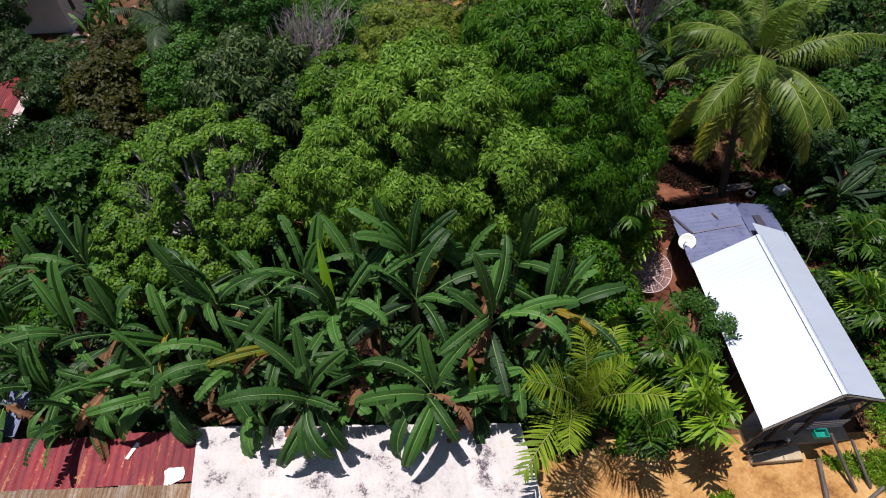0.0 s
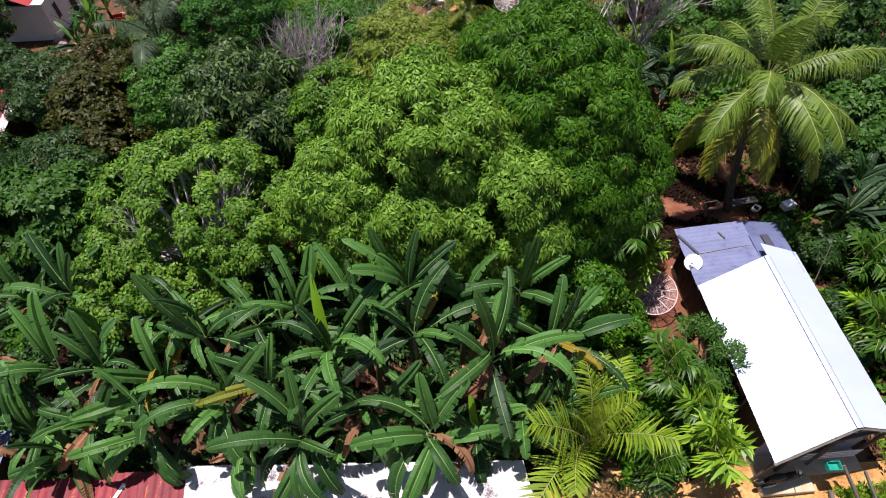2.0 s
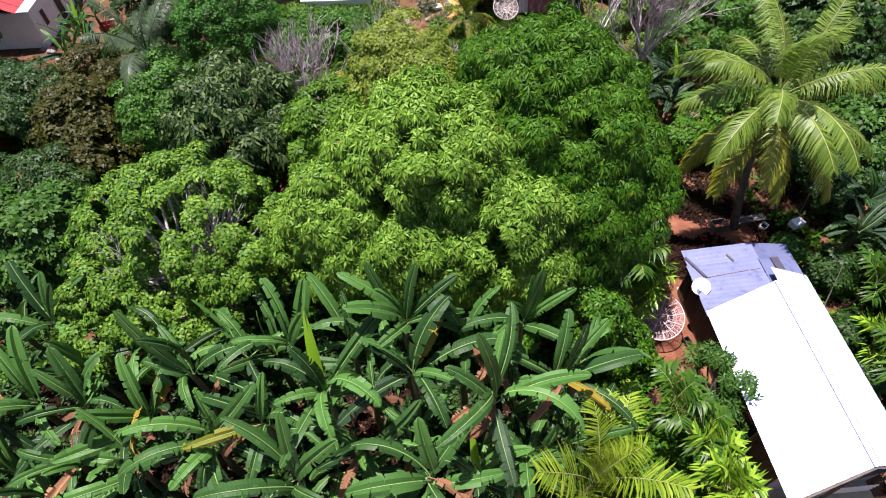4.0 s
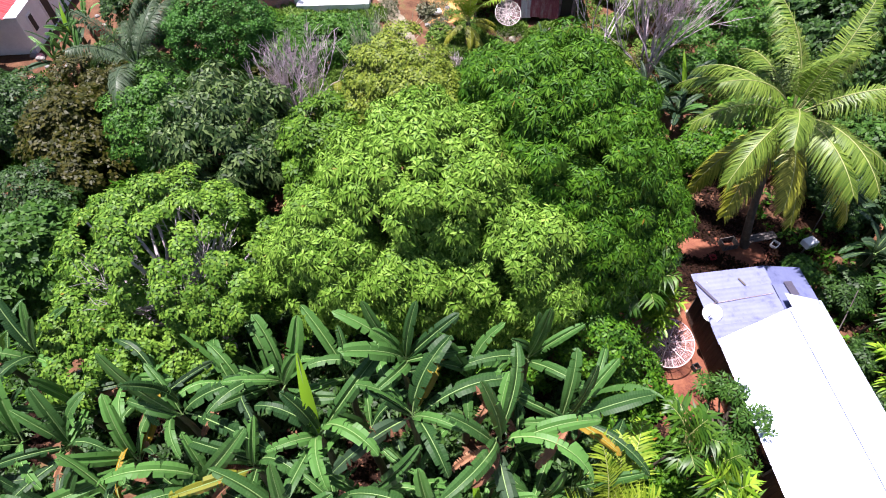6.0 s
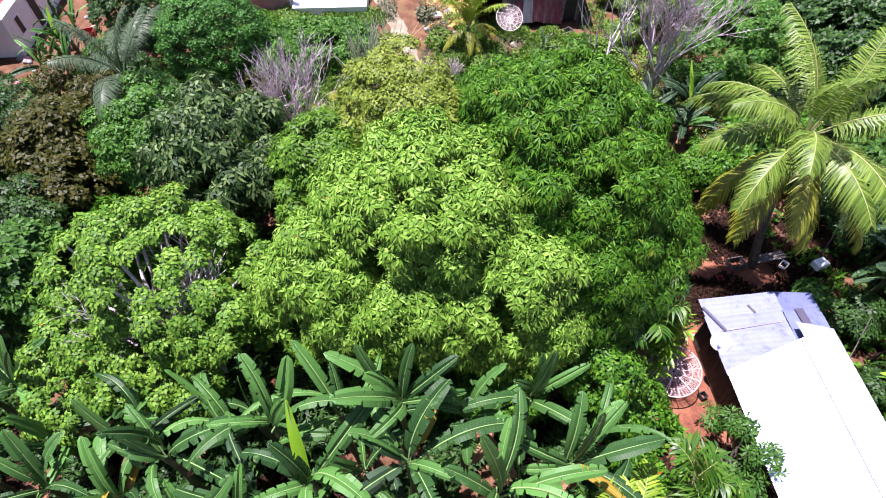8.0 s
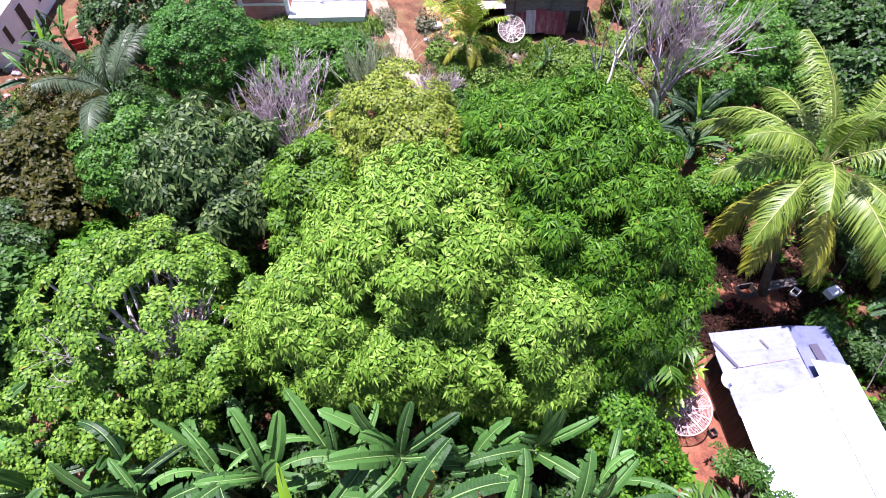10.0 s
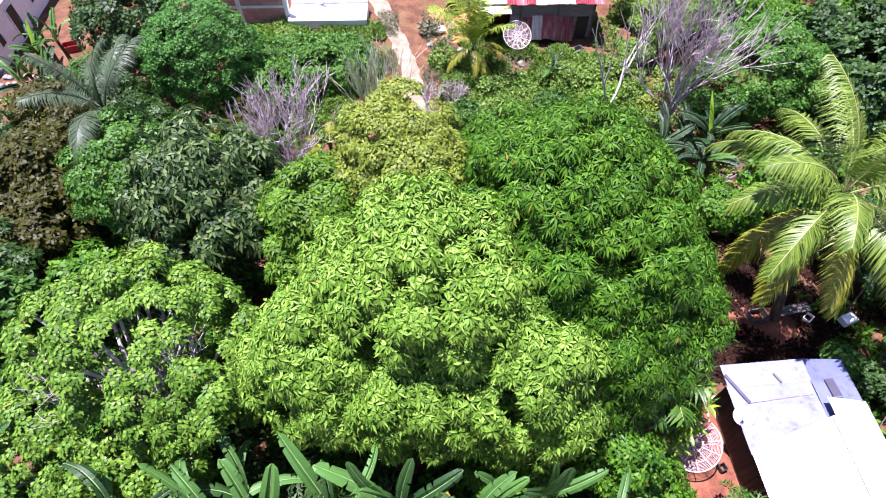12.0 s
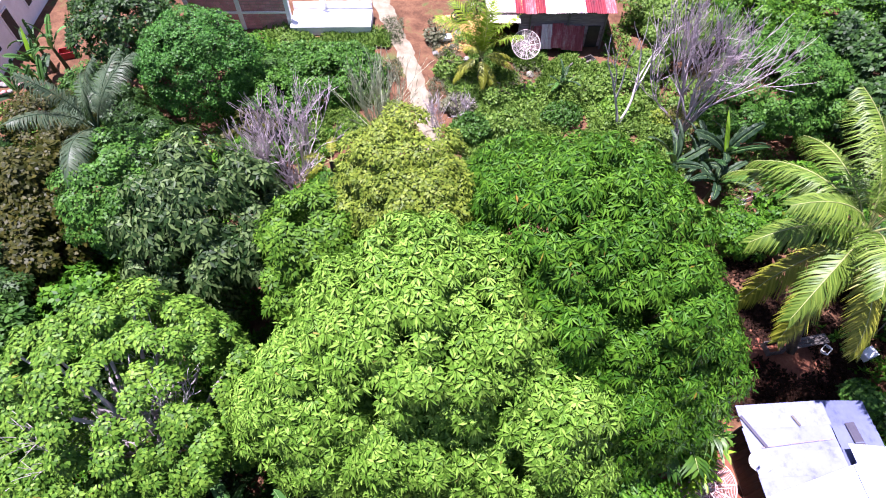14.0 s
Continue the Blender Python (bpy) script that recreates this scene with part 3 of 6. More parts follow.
def make_road():
    cl = [(-0.1, 29.5), (-0.75, 33.0), (-1.32, 36.1), (-2.05, 38.7), (-2.95, 41.5), (-3.7, 44), (-4.9, 49), (-6.8, 58)]
    pts = []
    for (x0, y0), (x1, y1) in zip(cl, cl[1:]):
        for k in range(8):
            pts.append((x0 + (x1 - x0) * k / 8, y0 + (y1 - y0) * k / 8))
    rng = np.random.default_rng(5)
    V, nw = [], 7
    for k, (x, y) in enumerate(pts):
        wl, wr = 0.66 + rng.uniform(-0.14, 0.14), 0.66 + rng.uniform(-0.14, 0.14)
        for q in np.linspace(-1, 1, nw):
            px = x + q * (wl if q < 0 else wr)
            rut = -0.03 * math.exp(-((abs(q) - 0.5) / 0.18) ** 2)
            edge = -0.10 if abs(q) == 1 else 0.0
            V.append((px, y, ground_z(px, y) + 0.05 + rut + edge))
    F4 = [(k * nw + j, k * nw + j + 1, (k + 1) * nw + j + 1, (k + 1) * nw + j) for k in range(len(pts) - 1) for j in range(nw - 1)]
    r = new("road", mesh_np("road", np.array(V), np.array(F4), [M["road"]], smooth=True))
    tagged(r, "narrow pale dirt track with two worn ruts", "dirt road", kind="structure")


make_road()
M["red_earth"] = rough_mat("damp_red_earth", [(0.36, (0.10, 0.028, 0.018)), (0.46, (0.19, 0.062, 0.034)), (0.56, (0.25, 0.092, 0.048)), (0.68, (0.33, 0.15, 0.085))], 1.1, 11, 0.95, relief=0.6, dist=0.03, tone=0.75)
M["yard_earth"] = rough_mat("trodden_orange_earth", [(0.36, (0.26, 0.11, 0.035)), (0.46, (0.50, 0.25, 0.085)), (0.56, (0.66, 0.38, 0.15)), (0.68, (0.74, 0.52, 0.28))], 0.8, 9, 0.95, relief=0.6, dist=0.03, tone=0.75)


def make_yard(x0, x1, y0, y1, material, label, step=0.1):
    """Bare trodden earth with a ragged edge."""
    xs, ys = np.arange(x0 - 0.4, x1 + 0.4, step), np.arange(y0 - 0.4, y1 + 0.4, step)

    def inside(x, y):
        w = 0.45 * noise.noise(Vector((x * 0.7, y * 0.7, 5.0)))
        return x0 + w < x < x1 + w and y0 + w < y < y1 + w

    V, Fq, index = [], [], {}

    def vert(i, j):
        if (i, j) not in index:
            x, y = xs[i], ys[j]
            index[(i, j)] = len(V)
            V.append((x, y, ground_z(x, y) + 0.035 + 0.02 * noise.noise(Vector((x * 2, y * 2, 1)))))
        return index[(i, j)]

    for i in range(len(xs) - 1):
        for j in range(len(ys) - 1):
            if inside(xs[i] + step / 2, ys[j] + step / 2):
                Fq.append((vert(i, j), vert(i + 1, j), vert(i + 1, j + 1), vert(i, j + 1)))
    g = new("yard", mesh_np("yard", np.array(V), np.array(Fq), [material], smooth=True))
    tagged(g, label, "yard", kind="structure")


make_yard(2.7, 17.0, -3.0, 7.3, M["yard_earth"], "bare trodden orange earth in front of the long house")
make_yard(7.6, 10.6, 11.4, 17.4, M["red_earth"], "bare reddish earth between the plank wall and the grove")
make_yard(-0.1, 3.0, 38.8, 42.4, M["yard_earth"], "bare orange earth between the dirt road and the hut")
make_yard(10.9, 15.4, 17.4, 20.2, M["red_earth"], "bare reddish earth behind the long house")
M["pale_board"] = rough_mat("pale_weathered_board", [(0.34, (0.28, 0.20, 0.24)), (0.5, (0.42, 0.33, 0.37)), (0.66, (0.58, 0.50, 0.53))], 3, 24, 0.85, stretch=(0.6, 5, 5), relief=0.4, vary=0.3)
M["pink_sheet"] = rough_mat("pale_pink_sheet", [(0.34, (0.55, 0.30, 0.32)), (0.48, (0.70, 0.55, 0.56)), (0.6, (0.80, 0.75, 0.76))], 2.0, 10, 0.6, 0.1, stretch=(2.5, 0.4, 1), relief=0.15, vary=0.2, tone=0.90)

M["dish_pink"] = rough_mat("pinkish_wire_mesh", [(0.3, (0.62, 0.42, 0.44)), (0.7, (0.74, 0.56, 0.58))], 4, 25, 0.6, 0.0, relief=0.1, tone=0.85)
M["tan_concrete"] = rough_mat("tan_stained_concrete", [(0.3, (0.42, 0.32, 0.21)), (0.55, (0.58, 0.47, 0.34)), (0.75, (0.68, 0.58, 0.45))], 2, 22, 0.9, relief=0.4, tone=0.80)

# ---------------------------------------------------------------- broadleaf trees
broadleaf("mango_tree", "broad bright green mango tree with a dense domed crown", "tree", (-0.8, 16.2, 0),
          [(0.3, 0.5, 6.2, 3.7, 3.3, 4.2), (-2.4, -0.6, 5.4, 2.6, 2.5, 3.0), (3.2, -1.6, 5.2, 2.5, 2.1, 3.3), (0.4, -2.0, 5.0, 2.6, 1.6, 2.5)],
          M["mango"], 0.30, lobe=0.46, gap=0.54, step=0.27, limbs=12, seed=11, leaf=(15, 0.235, 0.031, 76, 0.75), rough=0.17, hole=0.42)
broadleaf("mango_tree", "tall deep green mango tree with drooping narrow leaves", "tree", (4.4, 18.0, 0),
          [(-0.3, 0.8, 6.2, 3.8, 4.4, 4.5), (1.9, -0.7, 5.2, 2.4, 3.0, 3.2), (0.3, -2.5, 4.8, 2.6, 1.9, 3.0), (-1.6, 3.6, 5.8, 2.7, 2.6, 3.1), (-2.0, -1.6, 6.4, 1.8, 1.8, 2.2)],
          M["deep"], 0.30, lobe=0.46, gap=0.56, step=0.27, limbs=12, seed=12, leaf=(14, 0.26, 0.028, 72, 0.8), rough=0.17, hole=0.55)
broadleaf("fruit_tree", "yellow-green fruit tree with new flushing leaves on top", "tree", (-1.5, 22.4, 0),
          [(0.2, 0.1, 6.5, 2.3, 2.4, 2.7), (0.9, -1.4, 6.9, 1.9, 1.8, 2.2)], M["yellow"], 0.2, lobe=0.45, gap=0.65, step=0.19, seed=13, leaf=(9, 0.16, 0.034, 64, 0.45))
broadleaf("fruit_tree", "mid-green leafy tree beside the yellow-green one", "tree", (-4.2, 20.9, 0),
          [(0, 0, 4.8, 2.2, 2.4, 2.7)], M["midgreen"], 0.2, lobe=0.5, gap=0.72, step=0.24, seed=14, leaf=(9, 0.24, 0.045, 64, 0.5))
broadleaf("rambutan_tree", "open light green tree with pale twigs showing through", "tree", (-8.8, 15.3, 0),
          [(-0.5, 0.6, 4.6, 3.9, 3.1, 2.9), (-2.4, -1.2, 3.6, 2.3, 2.3, 2.4), (1.3, -0.8, 4.0, 1.8, 1.9, 2.2), (-0.2, 2.1, 4.6, 2.8, 1.9, 2.7), (-2.4, -2.4, 2.9, 2.2, 1.8, 2.1), (-0.3, -2.2, 3.0, 2.0, 1.4, 1.9)],
          M["light"], 0.2, lobe=0.40, gap=0.76, step=0.18, limbs=34, seed=15, bark=M["dead"], rough=0.26, hole=0.30, leaf=(9, 0.165, 0.044, 70, 0.6))
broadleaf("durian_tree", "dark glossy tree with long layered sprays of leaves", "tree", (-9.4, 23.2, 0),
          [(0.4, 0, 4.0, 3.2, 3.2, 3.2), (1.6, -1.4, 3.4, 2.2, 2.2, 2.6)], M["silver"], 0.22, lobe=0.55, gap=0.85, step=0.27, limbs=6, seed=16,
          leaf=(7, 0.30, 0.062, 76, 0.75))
broadleaf("leafy_tree", "mid-green tree crown growing against the dark tree", "tree", (-12.2, 24.2, 0),
          [(0, 0, 4.2, 2.2, 2.4, 2.7)], M["round"], 0.18, lobe=0.42, gap=0.6, step=0.21, seed=17, leaf=(8, 0.15, 0.045, 62, 0.4))
broadleaf("cocoa_tree", "bronze-brown leafed tree with a ragged upright crown", "tree", (-17.0, 24.6, 0),
          [(0, 0.6, 2.7, 2.4, 2.6, 2.3), (0.8, -1.8, 2.2, 2.2, 2.0, 1.9)], M["brown"], 0.16, lobe=0.55, gap=0.75, seed=18, leaf=(7, 0.21, 0.08, 60, 0.4))
broadleaf("leafy_tree", "dark green bushy tree beside the bananas", "tree", (-15.8, 17.6, 0),
          [(-0.4, 0, 2.9, 2.6, 2.4, 2.4), (-2.4, 0.8, 2.6, 2.0, 2.0, 2.0)], M["vine"], 0.18, lobe=0.65, seed=19)
broadleaf("leafy_tree", "low green bush tree between larger crowns", "tree", (-13.2, 20.2, 0),
          [(0, 0, 2.2, 1.9, 1.7, 1.7)], M["deep"], 0.12, lobe=0.5, gap=0.8, seed=20)
broadleaf("round_tree", "dense round-headed dark green tree with tiny leaves", "tree", (-12.3, 34.0, 0),
          [(0.2, 0.2, 2.4, 3.1, 2.6, 3.0)], M["dome"], 0.22, lobe=0.36, gap=0.46, step=0.18, seed=21, low=-0.6, leaf=(6, 0.11, 0.04, 60, 0.3), rough=0.08, hole=0.6)
broadleaf("leafy_tree", "large dark green tree behind the round-headed tree", "tree", (-16.2, 36.4, 0),
          [(0, 0, 3.0, 3.0, 2.6, 2.6), (-1.6, 2.6, 3.0, 2.4, 2.0, 2.4)], M["dark"], 0.2, lobe=0.5, gap=0.75, step=0.27, seed=22, leaf=(7, 0.22, 0.065, 60, 0.4))
broadleaf("shrub", "spreading green vine-covered shrub beside the dirt road", "shrub", (-7.6, 33.9, 0),
          [(-1.4, -0.6, 0.9, 2.6, 1.9, 1.7), (1.2, 1.3, 0.8, 2.8, 1.9, 1.3), (3.0, 2.0, 0.6, 1.8, 1.6, 1.2), (0.4, 3.1, 0.8, 2.2, 1.0, 1.1), (2.6, 3.3, 0.8, 1.4, 0.9, 1.0)], M["round"], 0.08, lobe=0.4, gap=0.5, step=0.24,
          limbs=4, seed=23, leaf=(6, 0.16, 0.055, 60, 0.2), group="shrubs")
broadleaf("shrub", "brownish leafy bush below the vine-covered shrub", "shrub", (-9.4, 30.4, 0),
          [(0, 0, 1.1, 1.5, 1.6, 1.3)], M["brown"], 0.08, lobe=0.42, gap=0.6, limbs=4, seed=24, group="shrubs", leaf=(6, 0.2, 0.08, 60, 0.3))
broadleaf("shrub", "light green bush at the foot of the grey palm", "shrub", (-12.2, 28.6, 0),
          [(0, 0, 1.7, 1.6, 1.3, 1.2)], M["light"], 0.08, lobe=0.45, gap=0.65, limbs=4, seed=25, group="shrubs", leaf=(6, 0.2, 0.09, 60, 0.3))
broadleaf("leafy_tree", "spreading green tree behind the dead white tree", "tree", (16.4, 31.4, 0),
          [(0, 0.6, 2.8, 3.3, 2.9, 2.4), (-2.0, -0.6, 2.2, 2.2, 1.8, 1.9), (2.6, -0.6, 2.2, 2.2, 2.2, 1.9)], M["round"], 0.2, lobe=0.45, gap=0.66, step=0.22, seed=26,
          leaf=(8, 0.17, 0.042, 64, 0.45))
broadleaf("leafy_tree", "tall dark green tree at the edge of the grove", "tree", (21.2, 30.4, 0),
          [(0, 0, 3.2, 2.9, 3.2, 2.8), (0.5, 3.6, 3.4, 2.6, 2.6, 2.4)], M["dark"], 0.2, lobe=0.6, gap=0.9, step=0.3, seed=27)
broadleaf("leafy_tree", "green tree behind the tall coconut palm", "tree", (20.2, 22.2, 0),
          [(0, 0, 2.6, 2.3, 2.6, 2.2)], M["vine"], 0.16, lobe=0.55, gap=0.8, step=0.28, seed=28)
broadleaf("leafy_tree", "dense green tree shading the back yard", "tree", (16.2, 25.6, 0),
          [(0, 0, 1.9, 2.3, 1.9, 1.7)], M["deep"], 0.14, lobe=0.55, gap=0.8, step=0.28, seed=29)
broadleaf("shrub", "leafy green bush beside the thatched yard", "shrub", (19.0, 16.2, 0),
          [(0, 0, 1.3, 1.6, 2.0, 1.3)], M["dark"], 0.08, lobe=0.45, gap=0.7, limbs=4, seed=30, group="shrubs")
broadleaf("shrub", "sparse dark-leaved small tree leaning over the zinc roof", "shrub", (9.3, 10.6, 0),
          [(0.1, 0.2, 1.7, 0.9, 1.3, 1.3), (0.85, -0.9, 2.8, 0.6, 0.5, 0.4), (0.7, -0.1, 2.7, 0.5, 0.4, 0.4), (0.5, 0.8, 2.5, 0.5, 0.45, 0.4), (-0.3, 1.4, 1.5, 0.7, 0.7, 0.9), (0.2, -1.2, 1.6, 0.6, 0.6, 0.8)], M["vine"], 0.07, lobe=0.26, gap=0.5, step=0.2,
          limbs=14, inner=False, seed=31, group="shrubs", leaf=(7, 0.22, 0.034, 66, 0.4), rough=0.5, hole=0.2)
broadleaf("papaya_sapling", "small round-leaved green sapling beside the roof edge", "shrub", (14.4, 16.6, 0),
          [(0, 0, 2.0, 0.65, 0.65, 0.55)], M["vine"], 0.05, lobe=0.28, gap=0.4, step=0.2, limbs=4, seed=32, group="shrubs", leaf=(6, 0.2, 0.09, 65, 0.3))
# bushes east of the long house take the dark tone in place of shade
for k, (x, y, z, r, mat, name) in enumerate([
        (-21.6, 21.0, 2.4, 2.5, "dark", "bushy green tree beside the shack"), (-20.8, 27.6, 2.2, 2.3, "dark", "dark leafy tree at the grove's edge"), (-18.6, 30.6, 1.8, 2.0, "brown", "low bronze-leaved tree among the dark ones"),
        (-17.2, 20.8, 2.6, 2.0, "dark", "dark green tree behind the bananas"), (-27.6, 33.6, 3.0, 2.4, "dark", "dark leafy tree hiding part of the white house"), (-24.5, 29.5, 1.8, 2.2, "dark", "dark green tree near the white house"), (-14.4, 30.4, 1.3, 1.5, "dark", "low dark green tree under the palm"), (6.5, 12.9, 1.4, 1.4, "deep", "dark green bush under the mango crown"),
        (2.2, 13.2, 2.4, 1.5, "deep", "low dark green bush below the mango crown"), (5.4, 13.6, 3.0, 1.6, "deep", "leafy green bush below the mango crown"), (18.6, 12.2, 1.4, 1.7, "dark", "leafy green bush beside the house"), (20.6, 17.4, 2.0, 2.0, "dark", "dark green tree at the yard's edge"),
        (17.8, 22.4, 1.8, 1.8, "dark", "leafy green bush behind the yard"), (24.0, 25.5, 2.6, 2.6, "dark", "dark green tree at the grove's edge"), (17.2, 9.4, 0.7, 1.0, "weed", "light green bush beside the porch"), (-9.0, 28.4, 1.2, 1.6, "deep", "dark green bush below the bare tree"),
        (13.0, 24.4, 1.2, 1.5, "deep", "dark green bush behind the palm"), (-4.2, 24.4, 3.0, 1.5, "vine", "green bush beside the bare tree"), (7.6, 23.8, 1.6, 1.7, "deep", "dark green bush behind the mango trees"), (13.6, 38.2, 1.8, 2.0, "weed", "leafy green tree behind the hut's yard"), (17.6, 38.4, 2.2, 2.4, "deep", "dark green tree behind the hut's yard"), (11.6, 36.2, 0.8, 1.1, "weed", "weedy green bush beside the hut"), (12.6, 41.0, 1.4, 1.6, "weed", "weedy green bush behind the hut"), (19.6, 13.4, 1.8, 1.9, "dark", "dark green tree beside the long house"), (16.6, 16.2, 0.9, 1.1, "dark", "dark green bush beside the long house"), (18.6, 20.6, 1.8, 1.8, "dark", "dark green tree behind the yard"), (16.2, 11.4, 0.6, 0.8, "dark", "low leafy bush beside the long house"), (16.4, 13.4, 0.7, 0.9, "dark", "low leafy bush beside the long house"), (9.2, 20.8, 1.0, 1.1, "deep", "dark green bush at the yard's edge"), (21.0, 36.2, 2.4, 2.8, "deep", "dense dark green tree of the far grove"), (25.6, 37.6, 2.8, 3.0, "vine", "dense green tree of the far grove"), (18.6, 42.6, 2.2, 2.6, "vine", "green tree of the far grove"), (23.6, 43.4, 2.8, 3.0, "deep", "dense dark green tree of the far grove"), (28.4, 42.4, 2.8, 3.0, "deep", "dense dark green tree of the far grove"), (14.6, 44.6, 2.0, 2.2, "weed", "light green tree behind the hut"), (25.2, 32.4, 2.6, 2.8, "vine", "green tree at the grove's edge"), (-16.2, 32.2, 1.2, 1.5, "dark", "dark green bush beside the round-headed tree"), (-10.6, 37.4, 0.8, 1.4, "deep", "green bush before the brick wall"), (-13.4, 38.2, 0.7, 1.3, "vine", "green bush before the brick wall"), (-17.8, 33.2, 1.6, 1.6, "vine", "green bush beside the red soil yard"), (-9.4, 35.8, 0.8, 1.3, "vine", "green bush before the brick wall"), (-8.9, 38.6, 0.4, 0.9, "weed", "weedy bush before the brick wall")]):
    broadleaf("leafy_tree" if r > 1.65 else "shrub", name, "tree" if r > 1.65 else "shrub", (x, y, 0), [(0, 0, z, r * 1.05, r, r * 0.95)], M[mat], 0.12, lobe=0.45, gap=0.66, step=0.24, limbs=5,
              seed=70 + k, leaf=(9, 0.18, 0.042, 64, 0.45), low=-0.6, group="small trees")
for k, (x, y, r, mat) in enumerate([(7.4, 35.4, 0.8, "weed"), (4.6, 34.6, 0.7, "light"), (-0.2, 39.8, 0.6, "dryweed"), (3.4, 34.2, 0.8, "weed"), (8.6, 34.6, 1.0, "weed"), (9.4, 33.0, 0.9, "light"), (6.4, 32.6, 0.9, "vine"), (1.0, 33.6, 0.8, "dryweed"), (1.6, 31.6, 1.0, "vine"),
                                    (3.6, 31.8, 1.0, "weed"), (0.6, 36.6, 0.8, "weed"), (10.6, 35.6, 0.9, "weed"), (13.4, 33.6, 1.2, "weed"), (11.8, 32.4, 0.7, "yellow")]):
    broadleaf("shrub", "low weedy bush on the open ground", "shrub", (x, y, 0), [(0, 0, 0.35 * r, r * 1.2, r, 0.8 * r)], M[mat], 0.04, lobe=0.28, gap=0.42, step=0.22,
              limbs=3, seed=40 + k, group="weedy bushes", leaf=(5, 0.17, 0.06, 55, 0.2))

# ---------------------------------------------------------------- bare trees
def bare(label, at, height, spread, trunk, seed, levels=5, lean=(0, 0), first=0.35, forks=(2, 3), stems=1, mat="dead", category="dead tree", tilt=0.2, up=0.35):
    t = thing("dead_tree", label, category, pose(*at), "bare trees")
    rng = np.random.default_rng(seed)
    for k in range(stems):
        ln = (lean[0] + (rng.uniform(-tilt, tilt) if stems > 1 else 0), lean[1] + (rng.uniform(-tilt, tilt) if stems > 1 else 0))
        v, f = bare_tree_mesh(height * rng.uniform(0.8, 1.0), spread, trunk, rng, levels, 6, ln, first, forks, up)
        part("stem", mesh_np("stem", v, f, [M[mat]], smooth=True), t)
    return t


bare("bare many-branched tree with pale purplish-grey twigs", (-6.6, 26.8, 0.4), 6.0, 0.28, 0.055, 3, levels=4, lean=(0.05, 0.1), first=0.36, forks=(2, 3), stems=12, tilt=0.5, up=0.45, mat="dull_dead")
bare("tall bleached dead tree with clustered grey trunks", (11.9, 30.5, 0), 5.8, 0.29, 0.09, 31, levels=4, first=0.56, forks=(3, 3), stems=5, lean=(0.0, 0.03), tilt=0.06, up=0.7, mat="dull_dead")
for k, (x, y, z, r) in enumerate(((12.0, 30.7, 4.4, 0.5), (12.5, 31.0, 3.3, 0.45), (12.9, 30.7, 4.9, 0.4), (11.3, 30.4, 2.2, 0.5))):
    broadleaf("epiphyte", "dry brown tuft of epiphytes in the dead tree", "plant", (x, y, z), [(0, 0, 0, r, r, r * 0.8)], M["tuft"], 0.01, lobe=0.2, gap=0.4, step=0.2, limbs=2,
              seed=140 + k, leaf=(8, 0.24, 0.012, 60, 0.1), inner=False, group="epiphytes")
bare("slender dead tree with a few white branches", (9.1, 31.6, 0), 6.4, 0.22, 0.085, 5, levels=2, first=0.45, forks=(1, 2), stems=2, lean=(0.2, 0.25), tilt=0.25)
bare("grey wispy bush of thin bare canes", (-3.2, 31.8, 0), 4.6, 0.16, 0.032, 6, levels=2, first=0.5, forks=(2, 3), stems=26, tilt=0.6, category="shrub", mat="cane")
bare("whitish dry bush of thin canes beside the road", (-0.1, 31.9, 0), 2.2, 0.2, 0.02, 7, levels=2, first=0.5, forks=(2, 3), stems=9, tilt=0.5, category="shrub")
bare("dry twiggy shrub on the road verge", (1.1, 33.0, 0), 1.7, 0.22, 0.016, 9, levels=2, first=0.5, forks=(2, 3), stems=9, tilt=0.6, category="shrub")
bare("pale twisted bare branches rising through the light green crown", (-8.2, 14.9, 0.5), 5.6, 0.30, 0.045, 14, levels=4, first=0.42, stems=3, tilt=0.25)
bare("leafless grey sapling behind the banana clump", (13.6, 26.4, 0), 2.6, 0.26, 0.05, 10, levels=3, first=0.4, stems=2)


# ---------------------------------------------------------------- banana plants
BL = {}
rb = np.random.default_rng(21)
for kind, start, bend, torn, n in (("up", 84, 22, 0.25, 6), ("mid", 78, 58, 0.5, 9), ("arch", 72, 112, 0.65, 9), ("low", 34, 62, 0.6, 6)):
    BL[kind] = [banana_leaf(start + rb.uniform(-8, 8), bend + rb.uniform(-12, 12), 2.7 * rb.uniform(0.85, 1.15), 0.46 * rb.uniform(0.85, 1.15), rb, torn, curl=rb.uniform(0.05, 0.4), mats=[M["banana"], M["midrib"]]) for _ in range(n)]
BL["hang"] = [banana_leaf(26 + rb.uniform(-8, 8), 118 + rb.uniform(-12, 12), 2.3, 0.48, rb, 0.2, curl=0.1, mats=[M["banana"], M["midrib"]]) for _ in range(4)]
BL["pale"] = [banana_leaf(20 + rb.uniform(-20, 10), 60, 2.3, 0.55, rb, 0.7, mats=[M["banana_pale"], M["midrib"]]) for _ in range(3)]
BL["blue"] = [banana_leaf(rb.uniform(35, 75), rb.uniform(45, 80), 2.6, 0.6, rb, 0.3, curl=0.2, mats=[M["banana_pale"], M["midrib"]]) for _ in range(5)]
BL["yellow"] = [banana_leaf(45, 70, 2.3, 0.45, rb, 0.8, mats=[M["banana_yellow"], M["midrib"]]) for _ in range(2)]
BL["dry"] = [banana_leaf(st, bd, 1.9, 0.5, rb, 1.0, curl=0.4, mats=[M["banana_dry"], M["banana_dry"]]) for st, bd in ((20, 60), (5, 70), (30, 110), (12, 50))]
BL["furled"] = [furled_leaf(2.4, rb, [M["banana_new"], M["midrib"]])]


